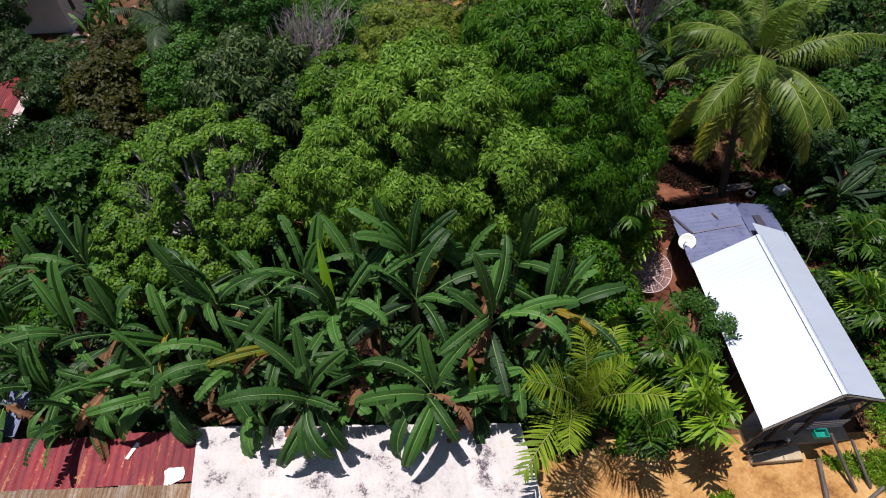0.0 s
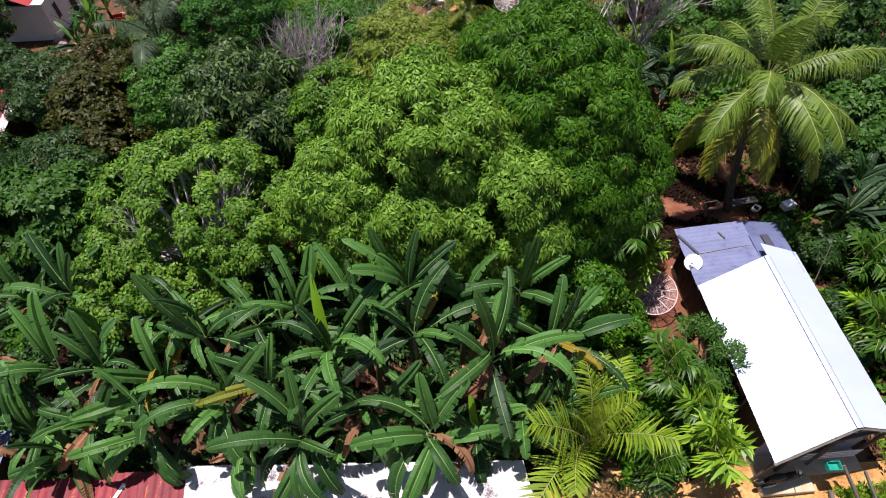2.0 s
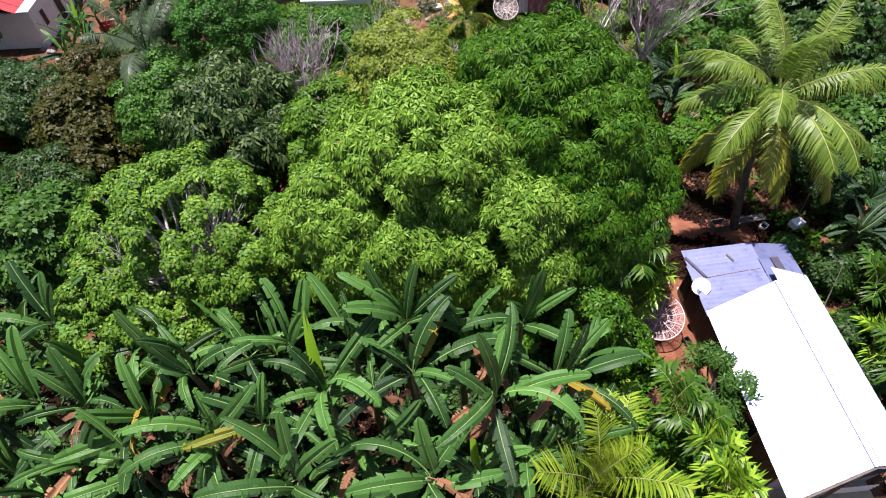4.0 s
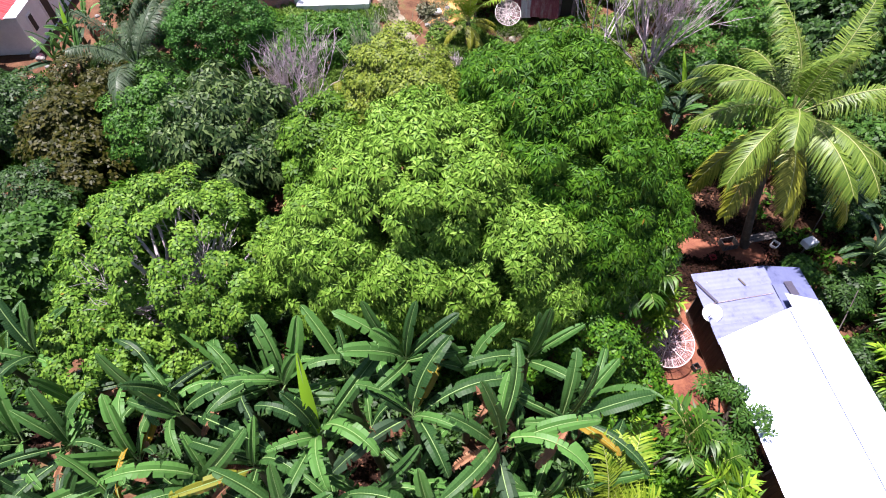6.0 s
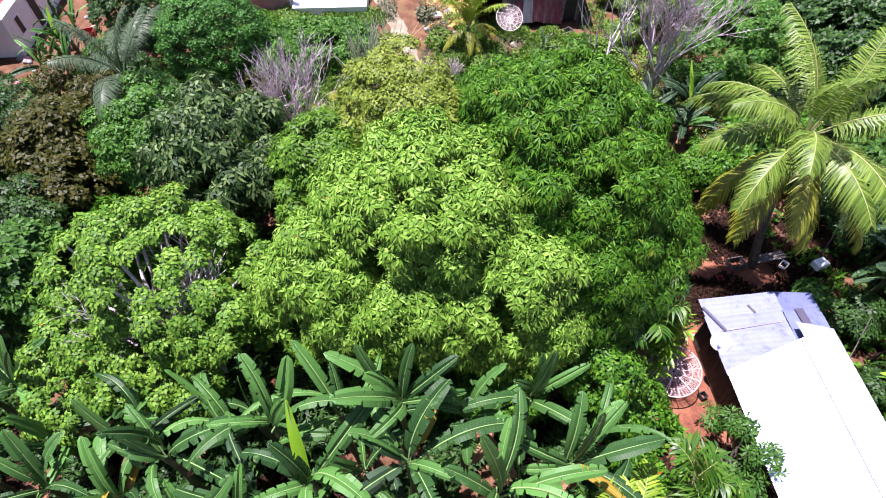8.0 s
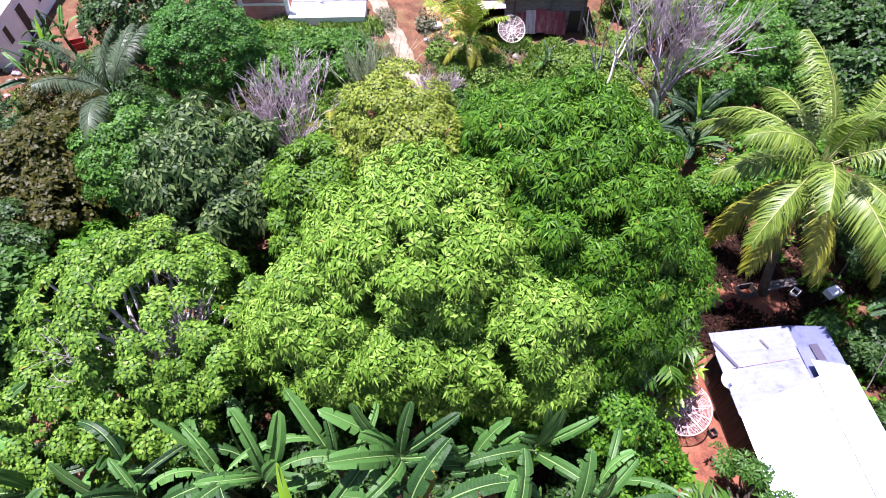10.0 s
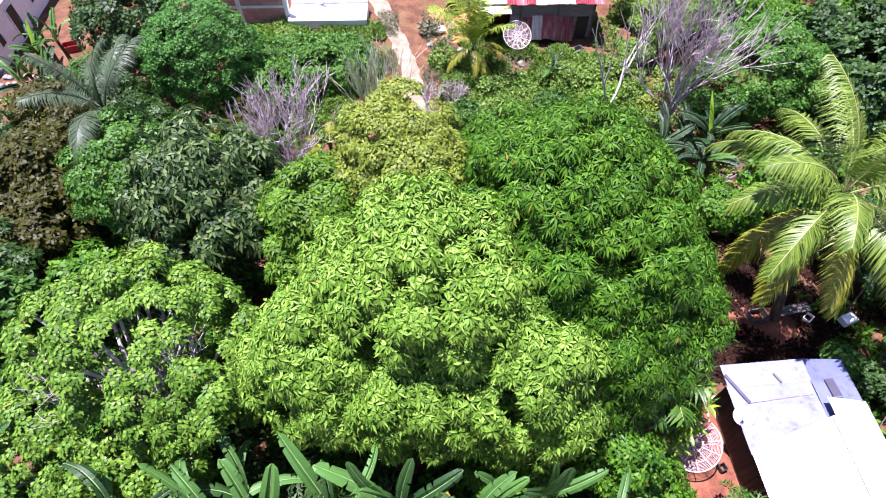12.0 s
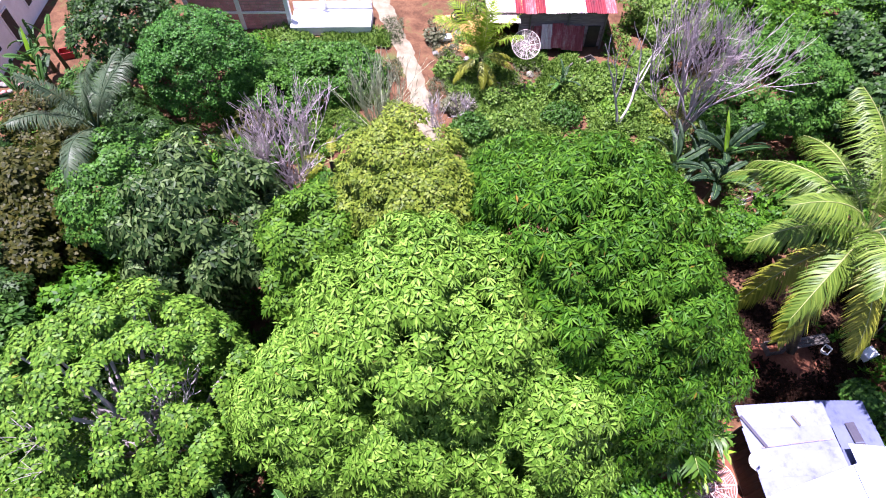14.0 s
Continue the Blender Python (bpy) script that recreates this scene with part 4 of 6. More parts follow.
def banana_stem_mesh(h):
    z = np.linspace(-0.2, h, 8)
    p = np.stack([0.04 * np.sin(z * 2), 0.04 * np.cos(z * 1.3) - 0.04, z], 1)
    return tube("pseudostem", p, np.linspace(0.15, 0.075, 8), M["pseudostem"], 9)


def banana(x, y, heart, size=1.0, seed=0, leaves=None, furled=False, turn=0.0, dry=1, zb=0.0, label=None):
    rng = np.random.default_rng(seed + 900)
    t = thing("banana_plant", label or "green banana plant with long torn arching leaves", "banana plant", pose(x, y, zb, 0, 0, turn), "banana plants")
    heart -= 0.35
    part("pseudostem", banana_stem_mesh(heart - zb), t)
    leaves = leaves or ["up"] * 3 + ["mid"] * 3 + ["arch"] * 3 + ["low"] * 2
    leaves = leaves + ["dry"] * dry
    a = rng.uniform(0, 360)
    for k, kind in enumerate(leaves):
        a += 137.5 + rng.uniform(-40, 40)
        roll = 0.75
        if isinstance(kind, tuple):
            kind, a, roll = kind[0], kind[1] - turn + rng.uniform(-5, 5), 0.4
        elif kind in ("hang", "dry"):
            a = 270 - turn + rng.uniform(-75, 75)
        sz = size * rng.uniform(0.74, 1.18)
        drop = {"up": 0.0, "mid": 0.03, "arch": 0.1, "low": 0.22, "hang": 0.1, "pale": 0.2, "blue": 0.05, "yellow": 0.02, "dry": 0.03}[kind]
        m = Matrix.Translation((0.02, 0, heart - zb - drop)) @ Euler((rng.uniform(-roll, roll), rng.uniform(-0.2, 0.2), radians(a))).to_matrix().to_4x4() @ Matrix.Diagonal((sz, sz, sz, 1))
        part("leaf", BL[kind][rng.integers(len(BL[kind]))], t, {"dry": "dry brown hanging leaf", "yellow": "yellowing torn leaf", "pale": "pale shredded leaf"}.get(kind, ""), m)
    if furled:
        part("young_leaf", BL["furled"][0], t, "bright green young leaf still half rolled", Matrix.Translation((0, -0.1, heart - zb + 0.25)) @ Euler((radians(-34), 0, 0.25)).to_matrix().to_4x4() @ Matrix.Diagonal((size, size, size, 1)))
    return t


# the plants that stand out, each with its own leaves and the way each one points
STANDOUT = [
    (-1.1, 11.2, 6.5, 1.05, [("up", 150), ("mid", 165), ("up", 95), ("mid", 40), ("mid", 195), ("arch", 10), ("arch", 230), ("up", 60)], 0),
    (-0.87, 9.74, 6.2, 1.0, [("mid", 45), ("yellow", 60), ("mid", 150), ("arch", 330), ("arch", 300), ("mid", 185), ("low", 10), ("pale", 215), ("arch", 110)], 0),
    (-3.38, 9.4, 6.0, 1.0, [("mid", 150), ("arch", 175), ("mid", 60), ("arch", 205), ("low", 240), ("arch", 330), ("arch", 285)], 0),
    (3.37, 9.75, 5.4, 1.0, [("up", 95), ("mid", 75), ("mid", 40), ("arch", 150), ("low", 10), ("arch", 185), ("low", 325), ("yellow", 315)], 1),
    (1.35, 8.9, 6.2, 1.0, [("up", 130), ("mid", 105), ("low", 0), ("arch", 215), ("arch", 330), ("mid", 160), ("pale", 285), ("mid", 60)], 2),
    (-0.49, 7.2, 5.0, 1.05, [("low", 2), ("mid", 55), ("mid", 130), ("up", 105), ("arch", 165), ("hang", 268), ("hang", 235), ("arch", 190), ("hang", 300), ("hang", 250), ("hang", 205), ("dry", 325)], 0),
    (-4.05, 7.2, 5.0, 1.0, [("up", 110), ("mid", 160), ("arch", 195), ("hang", 250), ("arch", 330), ("hang", 285), ("mid", 30), ("hang", 225), ("hang", 305), ("hang", 270)], 1),
    (-4.6, 10.9, 5.8, 1.0, [("up", 95), ("mid", 140), ("arch", 180), ("up", 50), ("arch", 215), ("arch", 350)], 0),
    (2.5, 11.6, 5.6, 0.95, [("up", 85), ("up", 120), ("mid", 30), ("arch", 200), ("mid", 160), ("arch", 320)], 0),
    (0.7, 10.9, 5.6, 0.9, [("up", 100), ("mid", 20), ("arch", 340), ("mid", 170), ("arch", 270), ("dry", 300)], 0),
    (-7.4, 10.2, 5.6, 1.0, [("mid", 140), ("up", 100), ("arch", 160), ("mid", 200), ("arch", 20), ("arch", 300), ("low", 340)], 0),
    (-6.7, 8.5, 4.7, 1.0, [("arch", 210), ("mid", 120), ("arch", 185), ("hang", 260), ("mid", 60), ("low", 345), ("hang", 290), ("arch", 240)], 1),
    (-5.2, 8.8, 5.2, 0.95, [("arch", 150), ("mid", 100), ("dry", 190), ("dry", 215), ("arch", 340), ("yellow", 200), ("arch", 260)], 0),
    (-10.9, 9.8, 4.5, 0.95, [("up", 110), ("mid", 150), ("arch", 195), ("mid", 60), ("arch", 330), ("low", 230), ("pale", 280)], 1),
    (-13.2, 8.3, 3.2, 1.0, [("mid", 130), ("mid", 105), ("arch", 185), ("arch", 215), ("up", 70), ("hang", 285), ("low", 340), ("hang", 250)], 0),
    (-13.2, 12.9, 4.2, 1.05, [("up", 95), ("up", 60), ("mid", 130), ("mid", 40), ("arch", 180), ("arch", 330), ("arch", 260)], 0),
    (-12.9, 10.2, 4.1, 0.95, [("up", 100), ("mid", 135), ("mid", 40), ("arch", 180), ("arch", 210), ("low", 320)], 0),
]
for k, (x, y, h, s, ways, brown) in enumerate(STANDOUT):
    banana(x, y, h, s, 200 + k, furled=(k == 2), dry=brown, leaves=ways)
GROVE = [
    (-14.4, 9.3, 3.1, 0.95), (-10.9, 8.3, 3.9, 0.9), (-11.6, 7.4, 3.4, 0.9), (-8.9, 8.0, 4.2, 0.9), (-8.8, 11.2, 4.6, 0.95), (-2.4, 8.2, 4.4, 0.9), (2.3, 8.0, 4.0, 0.85),
    (-14.9, 13.2, 3.4, 0.95), (-16.4, 11.4, 2.6, 0.9), (-2.9, 11.4, 5.0, 0.9), (-9.8, 12.2, 3.9, 0.9), (4.4, 10.8, 4.2, 0.85), (3.6, 8.4, 3.6, 0.85), (-15.4, 8.4, 2.4, 0.85),
    (-6.0, 7.4, 3.8, 0.85), (-9.0, 9.4, 4.2, 0.9), (-6.4, 11.4, 4.4, 0.9), (0.9, 7.5, 3.6, 0.8), (-11.6, 11.4, 3.6, 0.9), (-2.2, 9.9, 4.6, 0.85),
    (-1.2, 8.6, 2.9, 0.9), (2.2, 9.8, 2.8, 0.9), (-3.4, 8.2, 2.8, 0.9), (-5.8, 9.6, 2.9, 0.9), (-8.0, 9.0, 2.7, 0.9), (-12.0, 8.6, 2.3, 0.9), (1.6, 11.8, 3.2, 0.9), (-5.8, 12.0, 3.2, 0.9),
]
for k, (x, y, h, s) in enumerate(GROVE):
    banana(x, y, h, s, k, furled=(k == 17), dry=(1 if k % 3 else 0),
           leaves=[["up", "mid", "mid", "arch", "arch", "low", "mid"], ["up", "mid", "arch", "arch", "low", "arch"], ["up", "mid", "mid", "arch", "low", "arch", "mid"]][k % 3] + (["yellow"] if k in (3, 10, 15) else []) + (["pale"] if k % 4 == 0 else []) + (["hang"] * 3 if y < 8.5 else []))
for k, (x, y, h, s) in enumerate([(10.7, 27.9, 1.9, 0.85), (12.0, 28.0, 1.9, 0.8), (13.1, 28.3, 2.2, 0.8), (12.6, 27.0, 1.6, 0.8), (17.6, 17.2, 2.4, 0.8), (18.8, 19.0, 2.4, 0.8), (-21.6, 35.6, 1.9, 0.75), (-21.0, 34.2, 1.6, 0.75), (-22.0, 37.0, 1.9, 0.7), (-22.2, 33.8, 1.4, 0.7)]):
    banana(x, y, h, s, 60 + k, leaves=(["blue"] * 8 + ["mid", "arch"]) if x > 0 else ["up", "up", "mid", "mid", "arch", "arch", "blue"], furled=(k in (2, 6)), dry=1 if k % 2 else 0, label="blue-green banana plant with broad spreading leaves" if x > 0 else "bright green banana plant on the red soil yard")

banana(-21.6, 34.0, 2.0, 0.7, 91, leaves=["up", "up", "mid", "mid", "arch", "low"], dry=0, label="bright green banana plant beside the white house")
banana(-20.9, 36.6, 2.2, 0.7, 92, leaves=["up", "mid", "mid", "arch", "arch"], dry=0, label="green banana plant in the red soil yard")
banana(6.5, 34.6, 1.1, 0.5, 90, leaves=["blue"] * 4 + ["mid", "mid", "arch", "low"], dry=0, label="small blue-green banana plant on the weedy ground")

# ---------------------------------------------------------------- palms
rp = np.random.default_rng(33)
COCO = [frond(st + rp.uniform(-4, 4), bd, 4.5, 0.84, rp, 92, [M["frond"], M["rachis"]], hang=1.5, width=0.024, rach=0.034) for st, bd in ((72, 60), (55, 75), (38, 80), (22, 72), (60, 68), (84, 42), (80, 55))]
COCO_OLD = [frond(st, bd, 4.3, 0.84, rp, 92, [M["frond_old"], M["rachis"]], hang=1.5, width=0.024, rach=0.032) for st, bd in ((2, 66), (-18, 52), (12, 70))]
COCO_GREY = [frond(st, bd, 3.4, 0.62, rp, 80, [M["frond_grey"], M["frond_grey"]], hang=1.2, width=0.020) for st, bd in ((84, 38), (66, 58), (46, 80), (22, 80))]
M["frond_young"] = leaf_mat("young_palm_leaflets", (0.14, 0.24, 0.014), (0.28, 0.42, 0.03), (0.46, 0.60, 0.06), patch=0.3)
COCO_YOUNG = [frond(st, bd, 3.3, 0.66, rp, 36, [M["frond_young"], M["rachis"]], hang=0.5, width=0.030, bare=0.15, vee=42, rach=0.026, loose=0.1) for st, bd in ((86, 28), (76, 44), (66, 54), (52, 66))]
ARECA = [frond(st, bd, 1.15, 0.62, rp, 9, [M["areca"], M["rachis"]], hang=0.4, width=0.05, bare=0.25, vee=55, rach=0.02, loose=0.18) for st, bd in ((86, 35), (74, 60), (58, 75), (40, 75))]

ARECA_DARK = [frond(st, bd, 1.25, 0.62, rp, 11, [M["areca_dark"], M["rachis"]], hang=0.8, width=0.045, bare=0.25, vee=50, rach=0.02, loose=0.18) for st, bd in ((86, 35), (74, 60), (58, 75), (40, 75))]


def palm(name, label, x, y, heart, trunk, fronds, foot=None, mats=None, scale=1.0, seed=0, group="palms", nuts=False):
    rng = np.random.default_rng(seed + 300)
    t = thing(name, label, "palm tree", pose(x, y, 0), group)
    fx, fy = foot or (0, 0)
    z = np.linspace(-0.2, heart, 12)
    s = (z + 0.2) / (heart + 0.2)
    path = np.stack([fx * (1 - s) ** 1.6, fy * (1 - s) ** 1.6, z], 1)
    if trunk > 0:
        part("trunk", tube("trunk", path, trunk * (1 + 0.5 * (1 - s) ** 4), M["bark"], 10), t)
    for az, mesh, dz, sc in fronds:
        sc *= scale * rng.uniform(0.92, 1.08)
        m = Matrix.Translation((0, 0, heart + dz)) @ Euler((rng.uniform(-0.2, 0.2), 0, radians(az + rng.uniform(-6, 6)))).to_matrix().to_4x4() @ Matrix.Diagonal((sc, sc, sc, 1))
        part("frond", mesh, t, "", m)
    if nuts:
        for k in range(7):
            bm = bmesh.new()
            bmesh.ops.create_icosphere(bm, subdivisions=2, radius=0.12)
            bmesh.ops.scale(bm, vec=(1, 1, 1.25), verts=bm.verts)
            a = k * 0.9
            part("coconut", bm, t, "green coconut", pose(0.3 * math.cos(a), 0.3 * math.sin(a), heart - 0.3 - 0.08 * (k % 3)), M["areca"])
    return t


big = [(az, COCO[5 + k % 2], 0.1, 1.0) for k, az in enumerate((40, 130, 250))]
for k in range(7):
    big.append((k * 51 + 35, COCO[k % 3 if k % 3 else 4], 0.05, 1.0))
for k in range(8):
    big.append((k * 45 + 5, COCO[2 + k % 2], 0.0, 1.0))
for az in (190, 220, 248, 274, 300, 334):
    big.append((az, COCO_OLD[int(az) % 3], -0.12, 0.98))
palm("coconut_palm", "tall coconut palm with arching fronds, the lower ones yellowing", 13.2, 20.2, 6.7, 0.15, big, foot=(0.7, -1.0), seed=1, nuts=True)
palm("coconut_palm", "grey-green coconut palm standing among dark trees", -13.1, 26.2, 5.7, 0.13,
     [(k * 47, COCO_GREY[k % 4], 0, 1.0) for k in range(12)] + [(250, COCO_OLD[1], -0.1, 0.65)], seed=2)
palm("coconut_palm", "young coconut palm with bright upright fronds", 4.3, 7.3, 3.0, 0.11, [(k * 137.5 + 24 * math.sin(5 * k), COCO_YOUNG[k % 4], 0, 0.98 + 0.2 * math.sin(3 * k)) for k in range(10)], seed=3)
palm("coconut_palm", "small coconut palm with yellow-green fronds on bare ground", 2.3, 36.0, 1.5, 0.13, [(k * 137.5, (COCO_YOUNG if k % 2 else COCO_OLD)[k % 3], 0, 1.0 if k % 2 else 0.5) for k in range(18)], seed=4)
palm("coconut_palm", "young palm with yellow fronds behind the bare tree", -4.6, 26.6, 3.4, 0.1, [(az, COCO_OLD[k % 3], 0, 0.5) for k, az in enumerate((20, 60, 100, 150, 200, 340))], seed=5)


def areca(x, y, heads, seed, label="clump of bright green areca palms with feathery heads", leaves=ARECA):
    rng = np.random.default_rng(seed)
    for hx, hy, hz in heads:
        fr = [(k * 137.5, leaves[k % 4], 0, rng.uniform(0.85, 1.15)) for k in range(9)]
        palm("areca_palm", label, x + hx, y + hy, hz, 0.045, fr, foot=(rng.uniform(-0.2, 0.2), rng.uniform(-0.2, 0.2)), seed=seed + int(hz * 10), group="areca palms")


areca(7.4, 9.7, [(0, 0, 3.0), (0.9, -0.7, 2.5)], 1, "areca palm with dark green feathery fronds", ARECA_DARK)
areca(8.4, 7.2, [(0, 0, 2.7), (0.15, 0.15, 2.1), (-0.1, 1.0, 2.3)], 2)
areca(6.7, 7.0, [(0, 0, 1.8)], 5, "areca palm with dark green feathery fronds", ARECA_DARK)
areca(7.1, 15.7, [(0, 0, 5.0), (0.5, 0.9, 4.4), (0.0, -0.9, 4.0)], 3, "dark green areca palm growing against the mango crown", ARECA_DARK)
areca(8.1, 14.9, [(0, 0, 2.3), (-0.5, -0.6, 1.8)], 8, "areca palm hanging over the mesh dish")
areca(16.6, 12.6, [(0, 0, 0.9)], 6, "small areca palm with yellow-green fronds")
areca(17.0, 14.6, [(0, 0, 2.1), (0.9, -0.8, 1.8), (1.6, 0.6, 2.0)], 4, "areca palm beside the long house, its leaflets darkened in place of shade", ARECA_DARK)
areca(16.5, 11.8, [(0, 0, 1.6), (1.2, -1.3, 1.8)], 7, "areca palm beside the long house, its leaflets darkened in place of shade", ARECA_DARK)


# ---------------------------------------------------------------- undergrowth
def undergrowth(name, label, zones, material, seed, leaf, category="undergrowth"):
    rng = np.random.default_rng(seed)
    P = []
    for x0, x1, y0, y1, n, h in zones:
        x, y = rng.uniform(x0, x1, n), rng.uniform(y0, y1, n)
        clump = np.array([noise.noise(Vector((a * 0.5, b * 0.5, seed))) for a, b in zip(x, y)])
        k = clump > -0.12
        x, y, clump = x[k], y[k], clump[k]
        z = np.array([ground_z(a, b) for a, b in zip(x, y)]) + rng.uniform(0.02, 1, len(x)) * h * (0.4 + clump)
        P.append(np.stack([x, y, z], 1))
    P = np.concatenate(P)
    A = unit(np.array([0, 0, 1.0]) + rng.normal(0, 0.4, P.shape))
    v, f = whorls(P, A, *leaf, rng=rng)
    ob = new(name, mesh_np(name, v, f, [material]))
    tagged(ob, label, category, kind="stuff")


undergrowth("undergrowth", "dense low green plants covering the shaded ground", [(-20, 4.5, 12.6, 21, 5000, 0.7), (-24, -4, 17, 32, 7000, 0.8), (-4, 9, 19, 29, 3500, 0.8), (15.2, 24, 7.5, 26, 1600, 0.5), (4.6, 8.6, 6.9, 13, 1500, 0.7)], M["deep"], 3, (5, 0.28, 0.07, 50, 0.2))
# dark plants added in place of the black shade between the banana leaves
undergrowth("ferns", "added dark ferns standing in for the deep shade of the banana grove floor", [(-18, 5.2, 7.0, 13, 7000, 1.0), (-20, -2, 13, 20, 4000, 0.9)], M["dark"], 9, (6, 0.34, 0.06, 60, 0.3))
undergrowth("weeds", "patchy green weeds beside the dirt road", [(-11.5, -2.9, 31, 41, 6000, 0.5), (0.6, 12, 29, 35.2, 9000, 0.6), (0.4, 8, 35, 38.6, 5200, 0.4), (-12, -3, 36, 40.3, 5000, 0.5), (3, 12, 35, 36.8, 900, 0.3), (10, 24, 24, 34, 4000, 0.8), (9.6, 20, 35, 48, 4200, 0.4), (1, 5, 39, 48, 900, 0.3), (-30, -18, 18, 34, 5000, 0.7), (-7, -2, 29, 34, 2000, 0.6), (0.6, 3, 29, 34, 1200, 0.6), (4, 12, 33, 37.2, 3500, 0.4)], M["weed"], 4, (5, 0.22, 0.045, 45, 0.2))
undergrowth("weeds", "green weeds filling the open ground behind the mango trees", [(1.2, 12, 29, 34.4, 6000, 0.5), (-21, -16, 30, 36, 1500, 0.5), (-12, -8.5, 36, 40, 1500, 0.5)], M["weed"], 12, (6, 0.2, 0.05, 50, 0.25))
undergrowth("grass", "bright tufts of grass in front of the house", [(13.0, 17.0, 3.8, 6.5, 2200, 0.35), (15.3, 18, 6.5, 9, 600, 0.35), (8.9, 9.6, 4.6, 5.4, 120, 0.4)], M["areca"], 5, (6, 0.2, 0.02, 35, 0.15))
undergrowth("dry_grass", "pale dry grass beside the dirt road", [(-3.4, -2.2, 33, 42, 700, 0.3), (-0.6, 1.2, 34, 42, 800, 0.3), (0.4, 6, 33.6, 37, 700, 0.3)], M["dryweed"], 6, (6, 0.2, 0.018, 35, 0.15))
# dark leaves strewn where yard and grove floor only lie in shade
undergrowth("leaf_litter", "fallen leaves coloured near black to stand in for shade on the soil", [(9.6, 17, 16.9, 22, 6000, 0.06), (-18, 5.5, 6.9, 13.5, 15000, 0.06), (8.4, 12.5, 16.6, 21.5, 5000, 0.06), (10.4, 14.6, 20, 26, 1500, 0.06), (3, 8, 6.8, 12, 2500, 0.06), (-22, -13, 8, 20, 4000, 0.06), (14.9, 22, 7, 22, 4000, 0.06)], M["litter"], 8, (4, 0.2, 0.06, 85, 0.1), "leaf litter")

# ---------------------------------------------------------------- the long zinc-roofed house
WX, RX, EX = 9.95, 12.60, 14.38          # west eave, ridge, east eave
SY, MY, NY = 7.42, 14.10, 16.20          # south gable, step between the roofs, north end, along the ridge
SKEW = 0.65                              # the sheets run askew: the west eave lies this much further south
EZ, RZ = 2.42, 3.20                      # eave and ridge height


def slab(name, x0, x1, y0, y1, z0, z1, material, parent, label="", bevel=0.01):
    return part(name, box_bm(x1 - x0, y1 - y0, z1 - z0, bevel), parent, label, Matrix.Translation(((x0 + x1) / 2, (y0 + y1) / 2, z0)), material)


def beam(name, a, b, w, d, material, parent, label=""):
    a, b = Vector(a), Vector(b)
    bm = box_bm(w, d, (b - a).length, 0.008)
    m = Matrix.Translation(a) @ (b - a).to_track_quat("Z", "X").to_matrix().to_4x4()
    return part(name, bm, parent, label, m, material)


def roof_sheets(parent, a, b, down, ln, mat, width=0.78, lap=0.05, seed=0, name="roof_sheet", pitch=0.10, jitter=0.0, amp=0.012, sag=0.006):
    """Sheets laid side by side from a to b along an edge, each running ln down the slope."""
    rng = np.random.default_rng(seed)
    a, b, down = Vector(a), Vector(b), Vector(down).normalized()
    along = (b - a).normalized()
    askew = down.dot(along)
    down = down - along * askew
    ln, shear = ln * down.length, askew / down.length
    down.normalize()
    n = max(1, round((b - a).length / (width - lap)))
    w = (b - a).length / n + lap
    mats = mat if isinstance(mat, list) else [mat]
    variants = [sheet_mesh(name, w, ln, [mats[k % len(mats)]], pitch, amp, rng=rng, sag=sag, shear=shear) for k in range(3 * len(mats))]
    up = along.cross(down)
    if up.z < 0:
        up = -up
    for k in range(n):
        o = a + along * ((b - a).length / n) * k + up * (0.012 + min(0.004, sag) * (k % 2)) + down * rng.uniform(-jitter, jitter)
        m = Matrix((along, down, up)).transposed().to_4x4()
        m.translation = o
        part(name, variants[rng.integers(len(variants))], parent, "", m)


